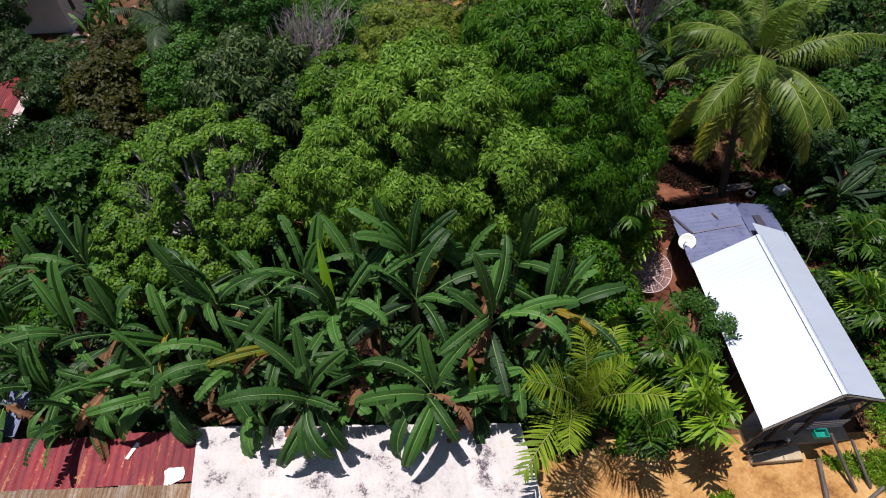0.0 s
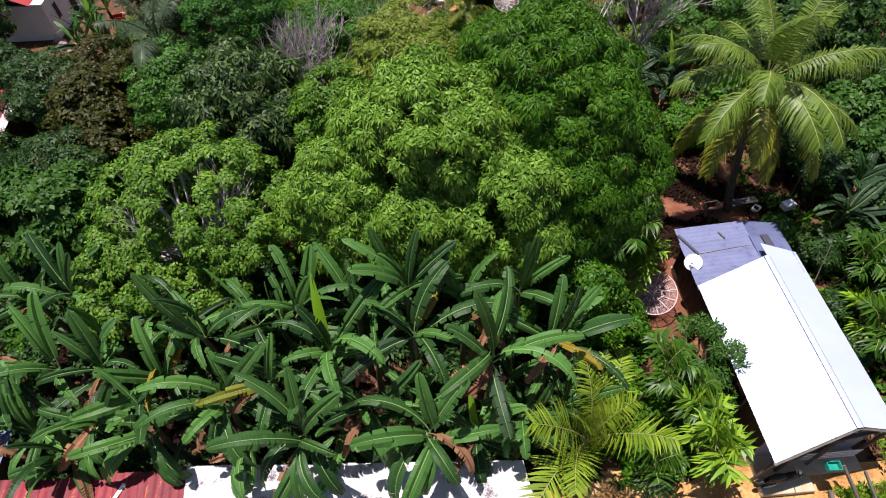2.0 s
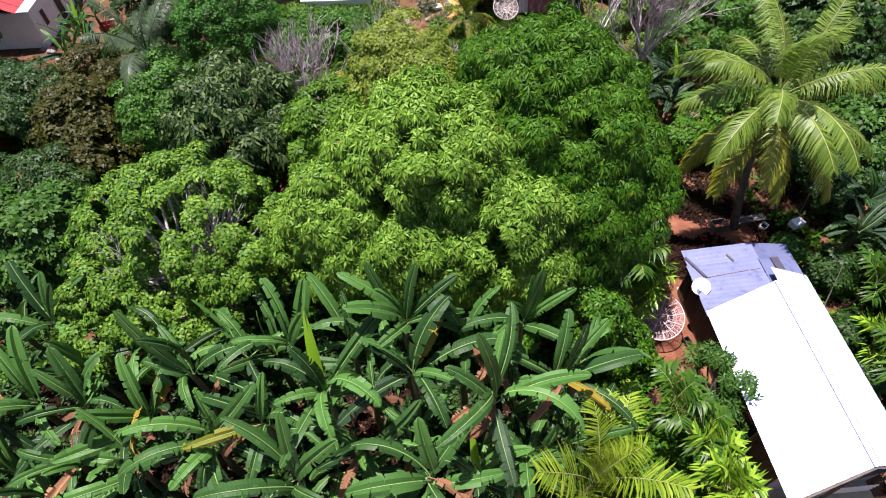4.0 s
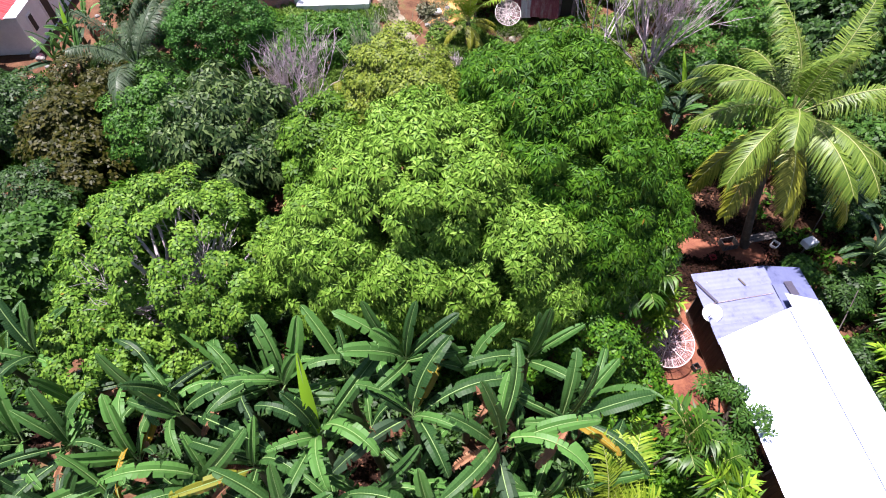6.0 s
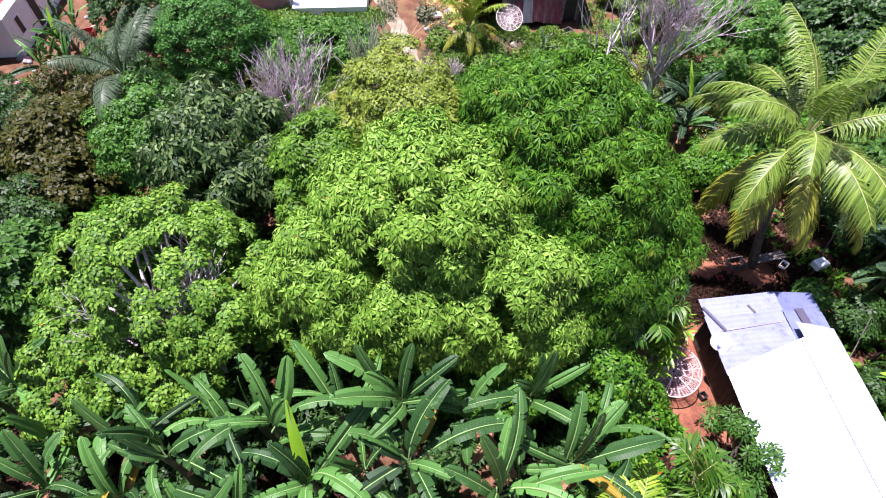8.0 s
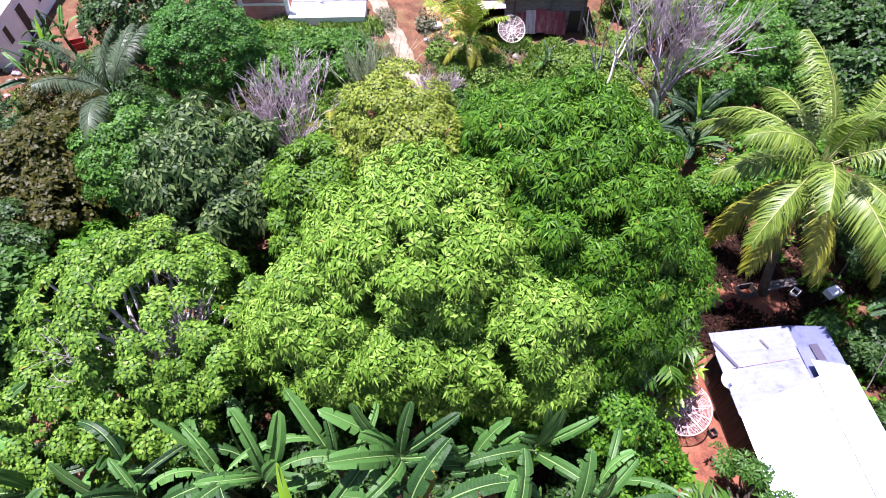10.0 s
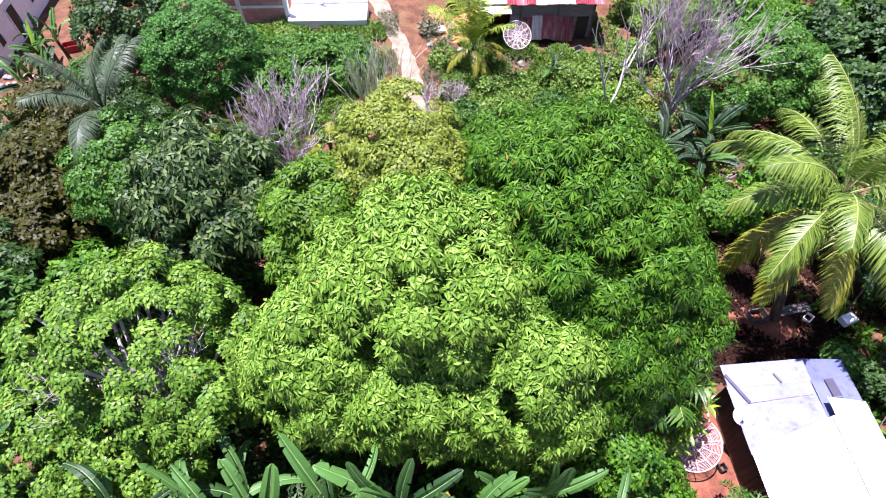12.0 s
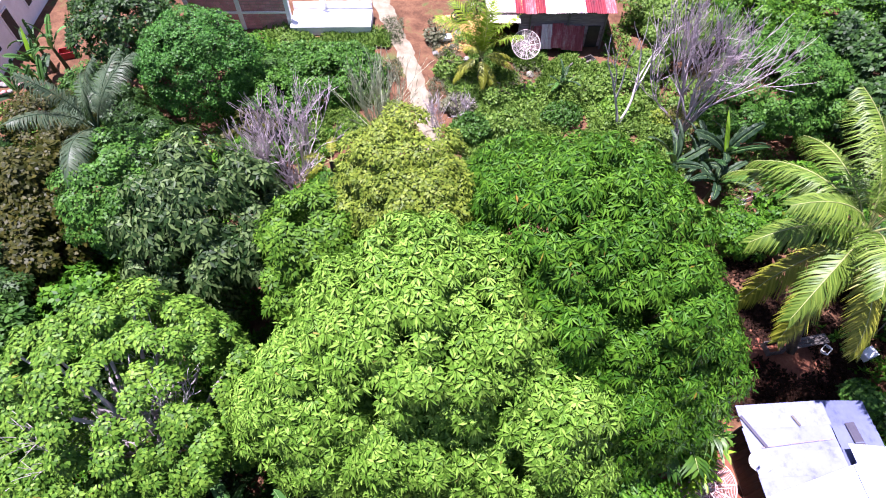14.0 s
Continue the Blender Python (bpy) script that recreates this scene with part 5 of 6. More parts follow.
def long_house():
    h = thing("house", "long low house with bright zinc gable roof and plank walls", "house", pose(12.03, 11.7, 0, 0, 0, 2.8) @ pose(-12.03, -11.7, 0))
    ix0, ix1, iy0, iy1 = WX + 0.45, EX - 0.3, SY + 0.28, NY - 0.3
    slab("floor_slab", ix0 + 0.03, ix1 + 0.1, SY - 0.5, NY - 0.1, -0.3, 0.158, M["tan_concrete"], h, "bare concrete base", 0.02)
    for x, nm in ((ix0, "west"), (ix1, "east")):
        n = 38
        for k in range(n):
            y0 = iy0 + (iy1 - iy0) * k / n
            y1 = iy0 + (iy1 - iy0) * (k + 1) / n - 0.012
            slab("wall_plank", x - 0.02, x + 0.02, y0, y1, 0.16, EZ + 0.02 - 0.02 * (k % 3), M["plank"], h, "", 0.004)
    for y in (iy0, iy1):
        bm = bmesh.new()
        top = (RZ - 0.08) if y < 12 else (RZ - 0.4)
        zs = [(ix0, 0.16), (ix1, 0.16), (ix1, EZ + 0.06), (RX, top), (ix0, EZ + 0.06)]
        f = bm.faces.new([bm.verts.new((x, y - 0.03, z)) for x, z in zs])
        e = bmesh.ops.extrude_face_region(bm, geom=[f])
        bmesh.ops.translate(bm, vec=(0, 0.06, 0), verts=[v for v in e["geom"] if isinstance(v, bmesh.types.BMVert)])
        bmesh.ops.recalc_face_normals(bm, faces=bm.faces[:])
        part("gable_wall", bm, h, "blue-grey painted gable wall", None, M["blue_panel"])
    # windows and doors in the west wall and the gable
    for y in (9.2, 11.6):
        w = slab("window", ix0 - 0.05, ix0 - 0.022, y, y + 0.8, 1.0, 1.75, M["glass"], h, "dark window pane in a timber frame", 0.003)
        for a, b, c, d in ((y - 0.06, y, 0.94, 1.81), (y + 0.8, y + 0.86, 0.94, 1.81), (y, y + 0.8, 0.94, 1.0), (y, y + 0.8, 1.75, 1.81)):
            slab("frame", ix0 - 0.07, ix0 - 0.02, a, b, c, d, M["timber"], h, "", 0.004)
    slab("door", 11.3, 12.1, iy0 - 0.07, iy0 - 0.032, 0.17, 2.05, M["timber"], h, "weathered plank door", 0.006)
    slab("window", 12.7, 13.4, iy0 - 0.06, iy0 - 0.032, 1.0, 1.8, M["glass"], h, "dark window pane", 0.003)
    # porch: posts, tie beam, rafters and slanting braces
    for x in (WX + 0.3, 11.15, 12.6, EX - 0.25):
        beam("post", (x, SY + 0.08 - SKEW * max(0, (RX - x) / (RX - WX)), -0.1), (x, SY + 0.08 - SKEW * max(0, (RX - x) / (RX - WX)), min(RZ - 0.27 * abs(RX - x), RZ - 0.44 * (x - RX)) - 0.12), 0.09, 0.09, M["timber"], h)
    beam("tie_beam", (WX + 0.3, SY - SKEW + 0.3, EZ - 0.06), (EX - 0.15, SY + 0.16, EZ - 0.06), 0.07, 0.12, M["timber"], h)
    beam("brace", (12.2, SY - 0.2, 0.3), (12.75, SY + 0.1, 2.9), 0.06, 0.10, M["timber"], h)
    beam("brace", (12.7, SY + 0.16, 2.85), (13.9, SY + 0.16, 1.4), 0.06, 0.10, M["timber"], h)
    slab("porch_kerb", 10.35, 12.2, SY - 1.06, SY - 0.52, -0.1, 0.22, M["tan_concrete"], h, "", 0.02)
    for x0, x1, z0, z1 in ((12.0, 12.55, 0.3, 0.85), (12.7, 14.0, 0.3, 0.85)):
        for k in range(4):
            z = z0 + (z1 - z0) * k / 3
            slab("rail_board", x0, x1, SY - 0.06, SY - 0.035, z, z + 0.09, M["white_wall"], h, "", 0.004)
    # the roofs
    dw = (WX - RX, -SKEW, EZ - RZ)
    de = (EX - RX, 0, EZ - RZ)
    lw, le = Vector(dw).length, Vector(de).length
    roof_sheets(h, (RX, SY, RZ), (RX, MY, RZ), dw, lw, M["zinc"], seed=1, pitch=0.2, amp=0.0008, sag=0.0006)
    roof_sheets(h, (RX, SY, RZ), (RX, MY + 0.6, RZ), de, le, M["zinc"], seed=2, pitch=0.2, amp=0.0008, sag=0.0006)
    OZ = RZ - 0.40
    dow, doe = (WX - RX, 0.12, EZ - OZ - 0.02), (1.62, 0, -0.30)
    roof_sheets(h, (RX, MY - 0.9, OZ), (RX, NY, OZ), dow, Vector(dow).length, M["zinc_old"], seed=3, jitter=0.03, pitch=0.2, amp=0.002, sag=0.003)
    roof_sheets(h, (RX, MY - 0.4, OZ), (RX, NY, OZ), doe, Vector(doe).length, M["zinc_old"], seed=4, jitter=0.015, pitch=0.2, amp=0.002, sag=0.003)
    for sx, d in ((-1, dw), (1, de)):
        d = Vector((d[0], 0, d[2])).normalized()
        a = Vector((RX, SY - 0.03, RZ + 0.035))
        bm = bmesh.new()
        q = [a, a + Vector((0, MY - SY + 0.06, 0)), a + Vector((0, MY - SY + 0.06, 0)) + d * 0.11, a + d * 0.11]
        f = bm.faces.new([bm.verts.new(p) for p in q])
        e = bmesh.ops.extrude_face_region(bm, geom=[f])
        bmesh.ops.translate(bm, vec=(0, 0, -0.012), verts=[v for v in e["geom"] if isinstance(v, bmesh.types.BMVert)])
        bmesh.ops.recalc_face_normals(bm, faces=bm.faces[:])
        part("ridge_cap", bm, h, "folded zinc ridge cap", None, M["zinc"])
    for dx, dz in ((-0.12, -0.033), (0.12, -0.053)):
        beam("ridge_seam", (RX + dx, SY - 0.02, RZ + 0.022 + dz), (RX + dx, MY, RZ + 0.022 + dz), 0.022, 0.022, M["zinc_old"], h, "dull rolled edge of the ridge cap")
    beam("fascia", (WX - 0.02, SY - SKEW - 0.02, EZ - 0.05), (RX, SY - 0.02, RZ - 0.05), 0.03, 0.12, M["timber"], h)
    beam("fascia", (RX, SY - 0.02, RZ - 0.05), (EX + 0.02, SY - 0.02, EZ - 0.05), 0.03, 0.12, M["timber"], h)
    for y in (8.5, 10.5, 12.5):
        beam("rafter", (WX + 0.05, y, EZ - 0.07), (RX, y, RZ - 0.07), 0.05, 0.08, M["timber"], h)
        beam("rafter", (EX - 0.05, y, EZ - 0.07), (RX, y, RZ - 0.07), 0.05, 0.08, M["timber"], h)

    def on_west(x, y, lift=0.05):
        return (x, y, OZ + (x - RX) * (EZ - OZ) / (WX - RX) + lift)

    beam("roof_batten", on_west(10.0, 16.0), on_west(10.45, 14.95), 0.02, 0.11, M["slate"], h, "grey board weighing down the sheets")
    beam("roof_batten", on_west(11.55, 15.85), on_west(11.68, 15.5), 0.02, 0.08, M["timber"], h)
    for k in range(5):
        beam("lap_seam", on_west(10.3 + 0.44 * k, 14.95 + 0.012 * k, 0.03), on_west(10.72 + 0.44 * k, 14.96 + 0.012 * k, 0.03), 0.012, 0.03, M["pale_board"], h, "lifted lap of the old sheets")
    # a gap in the old sheets, covered by a dark rusted piece
    rr = Matrix.Translation((13.3, 14.95, OZ - 0.04)) @ Euler((0, 0.12, radians(4))).to_matrix().to_4x4()
    part("patch_sheet", box_bm(0.34, 1.1, 0.012), h, "dark slate-blue patch on the old sheets", rr, M["slate"])
    part("patch_sheet", box_bm(0.35, 0.03, 0.02), h, "", rr @ Matrix.Translation((0, -0.1, 0.012)), M["zinc_old"])
    return h


long_house()


def dish_rim(r, d, parent, material, sides=28, rings=5, thick=0.008):
    """A paraboloid shell."""
    V, Fq = [], []
    for k in range(rings + 1):
        rr = r * k / rings
        for j in range(sides):
            a = 2 * math.pi * j / sides
            V.append((rr * math.cos(a), rr * math.sin(a), d * (rr / r) ** 2))
    for k in range(rings):
        for j in range(sides):
            Fq.append((k * sides + j, k * sides + (j + 1) % sides, (k + 1) * sides + (j + 1) % sides, (k + 1) * sides + j))
    me = mesh_np("reflector", np.array(V), np.array(Fq), [material], smooth=True)
    ob = part("reflector", me, parent)
    sol = ob.modifiers.new("thickness", "SOLIDIFY")
    sol.thickness = thick
    return ob


def mesh_dish(label, m, radius, depth, metal, rib=0.016, wire=0.0085):
    """A large mesh satellite dish: ribs and rings of wire on a mast. Built facing up its local z."""
    t = thing("satellite_dish", label, "satellite dish", m, "mesh dishes")
    sides = 24
    for j in range(12):
        a = 2 * math.pi * j / 12
        p = [(radius * s * math.cos(a), radius * s * math.sin(a), depth * s * s) for s in np.linspace(0.05, 1, 8)]
        part("rib", tube("rib", p, np.full(8, rib), metal, 5), t)
    for s in (0.35, 0.68, 1.0):
        p = [(radius * s * math.cos(a), radius * s * math.sin(a), depth * s * s) for a in np.linspace(0, 2 * math.pi, sides * 2 + 1)]
        part("ring", tube("ring", p, np.full(len(p), rib * (1.1 if s == 1 else 0.7)), metal, 5), t)
    # fine wire screen: narrow strips in both directions with gaps between
    items = []
    for s in np.linspace(0.06, 0.98, 22):
        p = [(radius * s * math.cos(a), radius * s * math.sin(a), depth * s * s - 0.006) for a in np.linspace(0, 2 * math.pi, 37)]
        items.append(tube_arrays(p, np.full(37, wire), 3))
    for j in range(36):
        a = 2 * math.pi * j / 36
        p = [(radius * s * math.cos(a), radius * s * math.sin(a), depth * s * s - 0.006) for s in np.linspace(0.25, 0.99, 5)]
        items.append(tube_arrays(p, np.full(5, 0.004), 3))
    v, f = join_arrays(items)
    part("screen", mesh_np("screen", v, f, [metal]), t, "fine wire mesh")
    for j in range(3):
        a = 2 * math.pi * j / 3 + 0.4
        part("strut", tube("strut", [(radius * 0.85 * math.cos(a), radius * 0.85 * math.sin(a), depth * 0.72), (0, 0, radius * 0.75)], [0.012, 0.012], M["mesh_metal"], 5), t)
    part("feed_horn", tube("feed_horn", [(0, 0, radius * 0.68), (0, 0, radius * 0.84)], [0.06, 0.045], M["white_plastic"], 10), t)
    foot = m.inverted() @ Vector((m.translation.x, m.translation.y, -0.15))
    part("mast", tube("mast", [(0, 0, 0.0), tuple(foot)], [0.045, 0.05], M["timber"], 8), t)
    return t


mesh_dish("large pinkish wire-mesh satellite dish on a mast in the yard", look((8.67, 14.05, 1.0), (8.67 + 0.18, 14.05 + 0.34, 1.0 - 0.9)), 0.93, 0.2, M["dish_pink"], 0.02)
mesh_dish("large white wire-mesh satellite dish beside the red-roofed hut", look((4.92, 37.7, 1.0), (4.9 - 0.2, 37.6 + 1.5, 1.0 - 1.9)), 0.82, 0.2, M["mesh_metal"], 0.018, 0.004)


def wall_dish():
    m = look((9.98, 14.45, 2.5), (10.5, 14.95, 1.65))
    t = thing("satellite_dish", "small white solid satellite dish fixed at the eave", "satellite dish", m)
    dish_rim(0.34, 0.06, t, M["white_plastic"])
    part("arm", tube("arm", [(0, -0.3, 0.03), (0, -0.2, 0.3), (0, -0.05, 0.34)], [0.012, 0.012, 0.012], M["chrome"], 6), t)
    part("receiver", tube("receiver", [(0, -0.08, 0.30), (0, 0.0, 0.26)], [0.03, 0.035], M["white_plastic"], 8), t)
    part("bracket", tube("bracket", [(0, 0, -0.02), (0.1, 0.12, -0.4)], [0.02, 0.02], M["chrome"], 6), t)


wall_dish()


# ---------------------------------------------------------------- the near roofs
def near_house():
    h = thing("house", "low building with grimy white and rusty red roof sheets", "house", pose(0, 0, 0))
    z = 2.9
    slab("wall", -15.2, 2.0, 6.5, 6.6, 0, z - 0.12, M["white_wall"], h, "", 0.005)
    slab("wall", -15.2, 2.0, 0.6, 0.7, 0, z + 0.22, M["white_wall"], h, "", 0.005)
    slab("wall", 1.9, 2.0, 0.7, 6.5, 0, z - 0.1, M["white_wall"], h, "", 0.005)
    slab("wall", -15.2, -15.1, 0.7, 6.5, 0, z - 0.1, M["white_wall"], h, "", 0.005)
    # white half, its far edge a little ragged
    slope = Vector((1.1, -6.6, 0.38))
    roof_sheets(h, (-8.02, 7.08, z), (2.26, 6.86, z), slope, 6.7, M["white_roof"], width=1.05, seed=11, name="white_sheet", pitch=0.18, amp=0.003, jitter=0.03)
    # red half: an upper and a lower course
    roof_sheets(h, (-15.4, 6.75, z - 0.07), (-7.98, 7.05, z - 0.07), slope, 1.75, M["red_sheet"], width=0.8, seed=12, name="red_sheet", pitch=0.26, amp=0.008, jitter=0.07)
    roof_sheets(h, (-15.15, 5.22, z + 0.06), (-7.72, 5.27, z + 0.06), slope, 4.7, M["rust"], width=0.8, seed=13, name="rusted_sheet", pitch=0.13, amp=0.016, jitter=0.03)
    bm = bmesh.new()
    bmesh.ops.create_circle(bm, cap_ends=True, segments=14, radius=0.3)
    for v in bm.verts:
        v.co *= 1 + 0.25 * math.sin(v.co.x * 9 + 1) * math.cos(v.co.y * 11)
        v.co.x *= 1.15
    e = bmesh.ops.extrude_face_region(bm, geom=bm.faces[:])
    bmesh.ops.translate(bm, vec=(0, 0, 0.012), verts=[v for v in e["geom"] if isinstance(v, bmesh.types.BMVert)])
    part("patch", bm, h, "torn white patch on the red sheets", pose(-8.35, 5.55, z + 0.05, -3.3, 0, 15), M["white_plastic"])
    bm = box_bm(0.12, 0.55, 0.01, 0.004)
    part("patch", bm, h, "", pose(-9.9, 6.35, z + 0.0, -3.3, 0, -20), M["white_plastic"])
    return h


near_house()


def side_shed():
    h = thing("shed", "small shed with a pale blue sheet roof beside the bananas", "shed", pose(-17.2, 7.9, 0))
    slab("wall", -1.4, 1.6, -1.0, -0.95, 0, 1.5, M["plank"], h)
    slab("wall", -1.4, 1.6, 0.95, 1.0, 0, 1.5, M["plank"], h)
    slab("wall", 1.55, 1.6, -0.95, 0.95, 0, 1.5, M["plank"], h)
    slab("wall", -1.4, -1.35, -0.95, 0.95, 0, 1.5, M["plank"], h)
    roof_sheets(h, (-1.6, 1.2, 1.75), (2.3, 1.2, 1.75), (0, -2.4, -0.2), 1.7, M["zinc_old"], seed=15)
    beam("fascia", (-1.6, -0.55, 1.5), (2.3, -0.55, 1.5), 0.04, 0.14, M["timber"], h)


side_shed()

# ---------------------------------------------------------------- far buildings
def hut():
    h = thing("hut", "timber hut with patched red and white corrugated roofs", "hut", pose(0, 0, 0))
    for x in (3.0, 5.2, 7.4, 9.5):
        beam("post", (x, 38.75, -0.1), (x, 38.75, 2.42), 0.1, 0.1, M["timber"], h)
        beam("post", (x, 42.2, -0.1), (x, 42.2, 3.0), 0.1, 0.1, M["timber"], h)
    for k in range(10):
        slab("wall_board", 4.6, 9.5, 38.84, 38.88 + 0.02 * (k % 2), 0.1 + 0.215 * k, 0.305 + 0.215 * k, M["pale_board"], h, "", 0.005)
    slab("wall", 2.9, 3.0, 38.9, 42.2, 0.0, 2.3, M["plank"], h)
    slab("wall", 9.5, 9.6, 38.9, 42.2, 0.0, 2.3, M["plank"], h)
    slab("wall", 2.9, 9.6, 42.2, 42.3, 0.0, 2.8, M["plank"], h)
    tin = [M["red_faded"], M["pink_sheet"], M["red_sheet"], M["white_roof"], M["red_faded"], M["pink_sheet"]]
    roof_sheets(h, (4.3, 42.4, 3.16), (9.9, 42.4, 3.16), (0, -4.0, -0.62), 4.05, tin, seed=27, pitch=0.13, amp=0.02, jitter=0.05, width=0.62)
    roof_sheets(h, (2.7, 42.3, 2.85), (4.5, 42.3, 2.85), (0, -4.2, -0.62), 4.3, tin, seed=23, pitch=0.13, amp=0.02, jitter=0.05, width=0.62)
    roof_sheets(h, (5.3, 38.8, 1.62), (8.3, 38.75, 1.62), (0, -0.6, -1.2), 1.35, [M["red_faded"], M["red_sheet"], M["pink_sheet"]], seed=22, name="leaning_sheet", pitch=0.13, amp=0.02, jitter=0.1, width=0.7)
    for x in (5.4, 8.2):
        beam("awning_post", (x, 38.5, -0.1), (x, 38.72, 1.6), 0.06, 0.06, M["timber"], h)
    beam("rail", (2.8, 38.7, 2.4), (9.8, 38.7, 2.4), 0.08, 0.1, M["timber"], h)
    # solid black panel in place of the unlit area beside the leaning sheets
    slab("door", 8.6, 9.3, 38.78, 38.82, 0.1, 1.5, M["black"], h, "black panel standing in for the dark area under the roof")


hut()


def building_shell():
    h = thing("building_shell", "roofless unfinished building of white plaster and bare brick", "building", pose(0, 0, 0))
    slab("terrace", -8.95, -4.1, 40.35, 42.2, -0.2, 0.5, M["white_wall"], h, "white plastered terrace floor", 0.015)
    slab("wall", -8.95, -4.1, 42.2, 42.34, -0.2, 0.95, M["white_wall"], h, "low white plastered wall")
    bw, bh = 0.42, 0.20

    def wall(x0, x1, y, rows, along="x"):
        n = int((x1 - x0) / bw)
        me = bm_mesh("brick", box_bm(bw - 0.025, 0.15, bh - 0.025, 0.006), M["pink_brick"])
        w = part("wall", box_bm(*((x1 - x0, 0.11, rows * bh - 0.03) if along == "x" else (0.11, x1 - x0, rows * bh - 0.03))), h, "bare brick wall",
                 pose((x0 + x1) / 2, y, 0) if along == "x" else pose(y, (x0 + x1) / 2, 0), M["concrete"])
        for r in range(rows):
            for k in range(n):
                o = x0 - (x0 + x1) / 2 + (k + 0.5 + 0.25 * (r % 2)) * bw
                part("brick", me, w, "", pose(o, 0, r * bh) if along == "x" else pose(0, o, r * bh, 0, 0, 90))

    wall(-15.0, -9.1, 41.05, 11)
    wall(41.2, 45.9, -15.0, 8, "y")
    for x in (-14.9, -11.9, -9.02):
        slab("column", x - 0.13, x + 0.13, 40.9, 41.2, -0.1, 2.5, M["white_wall"], h)
    slab("column", -7.25, -6.97, 42.05, 42.19, 0.5, 2.2, M["white_wall"], h)
    slab("ring_beam", -14.77, -12.03, 40.93, 41.17, 1.0, 1.16, M["white_wall"], h)
    slab("ring_beam", -11.77, -9.15, 40.93, 41.17, 1.0, 1.16, M["white_wall"], h)


building_shell()


def white_house():
    h = thing("house", "white plastered house with dark openings and a red roof", "house", pose(-25.0, 40.6, 0, 0, 0, 2))
    # front long side faces +x, the roof slopes from the middle
    slab("wall", -4.5, 0.0, -4.2, -4.05, 0, 2.35, M["white_wall"], h)
    slab("wall", -4.5, 0.0, 5.0, 5.15, 0, 2.35, M["white_wall"], h)
    slab("wall", -0.15, 0.0, -4.05, 5.0, 0, 2.35, M["white_wall"], h)
    slab("wall", -4.5, -4.35, -4.05, 5.0, 0, 2.35, M["white_wall"], h)
    # matte black panels stand in for the unlit rooms behind the openings
    for y, w, z0, z1 in ((-3.2, 0.5, 0.9, 1.9), (-1.2, 0.8, 0.1, 2.0), (1.4, 0.6, 0.9, 1.9), (3.4, 0.6, 0.9, 1.9)):
        f = slab("window" if z0 > 0.5 else "door", 0.004, 0.03, y, y + w, z0, z1, M["black"], h, "black panel for an unlit opening in a white frame", 0.003)
        for a, b, c, d in ((y - 0.07, y, z0 - 0.07, z1 + 0.07), (y + w, y + w + 0.07, z0 - 0.07, z1 + 0.07), (y, y + w, z1, z1 + 0.07), (y, y + w, z0 - 0.07, z0)):
            slab("frame", 0.002, 0.06, a, b, c, d, M["white_wall"], h, "", 0.004)
    roof_sheets(h, (-2.2, -4.4, 3.2), (-2.2, 5.3, 3.2), (1.6, 0, -0.75), 1.75, M["red_paint"], seed=41, pitch=0.2)
    roof_sheets(h, (-2.2, 5.3, 3.2), (-2.2, -4.4, 3.2), (-2.5, 0, -1.1), 2.7, M["red_paint"], seed=42, pitch=0.2)
    slab("parapet", -0.62, 0.1, -4.3, 5.25, 2.35, 2.5, M["white_wall"], h, "white flat ledge below the roof")


white_house()


def left_shack():
    h = thing("shack", "shack with a striped red and white sheet roof", "hut", pose(-23.4, 25.8, 0))
    slab("wall", -2.5, 0.6, -1.9, -1.8, 0, 1.5, M["plank"], h)
    slab("wall", 0.5, 0.6, -1.8, 1.9, 0, 1.6, M["plank"], h)
    slab("wall", -2.5, 0.6, 1.9, 2.0, 0, 1.9, M["plank"], h)
    slab("wall", -2.5, -2.4, -1.8, 1.9, 0, 1.6, M["plank"], h)
    roof_sheets(h, (-2.7, 2.2, 2.1), (0.9, 2.2, 2.1), (0, -4.3, -0.55), 4.4, [M["red_sheet"], M["pink_sheet"], M["red_sheet"]], seed=51, pitch=0.13, amp=0.02, width=0.5)


left_shack()


# ---------------------------------------------------------------- yard things
def timber(name, label, a, b, w, d, group="loose timbers"):
    a, b = Vector(a), Vector(b)
    me = bm_mesh(name, box_bm(w, d, (b - a).length, 0.012), M["timber"])
    ob = new(name, me)
    ob.matrix_basis = Matrix.Translation(a) @ (b - a).to_track_quat("Z", "X").to_matrix().to_4x4()
    tagged(ob, label, "timber", group)


timber("timber_beam", "long grey timber lying on the soil before the porch", (13.0, 6.4, 0.12), (12.65, 4.6, 0.08), 0.13, 0.13)
timber("timber_beam", "long grey timber leaning from the porch to the grass", (13.1, 6.9, 1.2), (13.85, 5.3, 0.04), 0.1, 0.1)
timber("timber_beam", "weathered timber propped against the porch rail", (14.0, 6.8, 0.8), (14.4, 5.4, 0.04), 0.09, 0.09)
timber("timber_beam", "short timber offcut lying on the grass", (14.1, 5.0, 0.1), (14.8, 5.4, 0.1), 0.16, 0.1)
timber("log", "pale felled log on the cleared ground", (2.9, 35.0, 0.1), (5.4, 35.15, 0.12), 0.14, 0.14, "logs")
timber("log", "pale felled log on the cleared ground", (8.6, 30.6, 0.15), (10.0, 30.5, 0.15), 0.12, 0.12, "logs")
timber("log", "leaning white branch on the cleared ground", (6.9, 36.3, 0.05), (7.6, 36.8, 0.5), 0.08, 0.08, "logs")


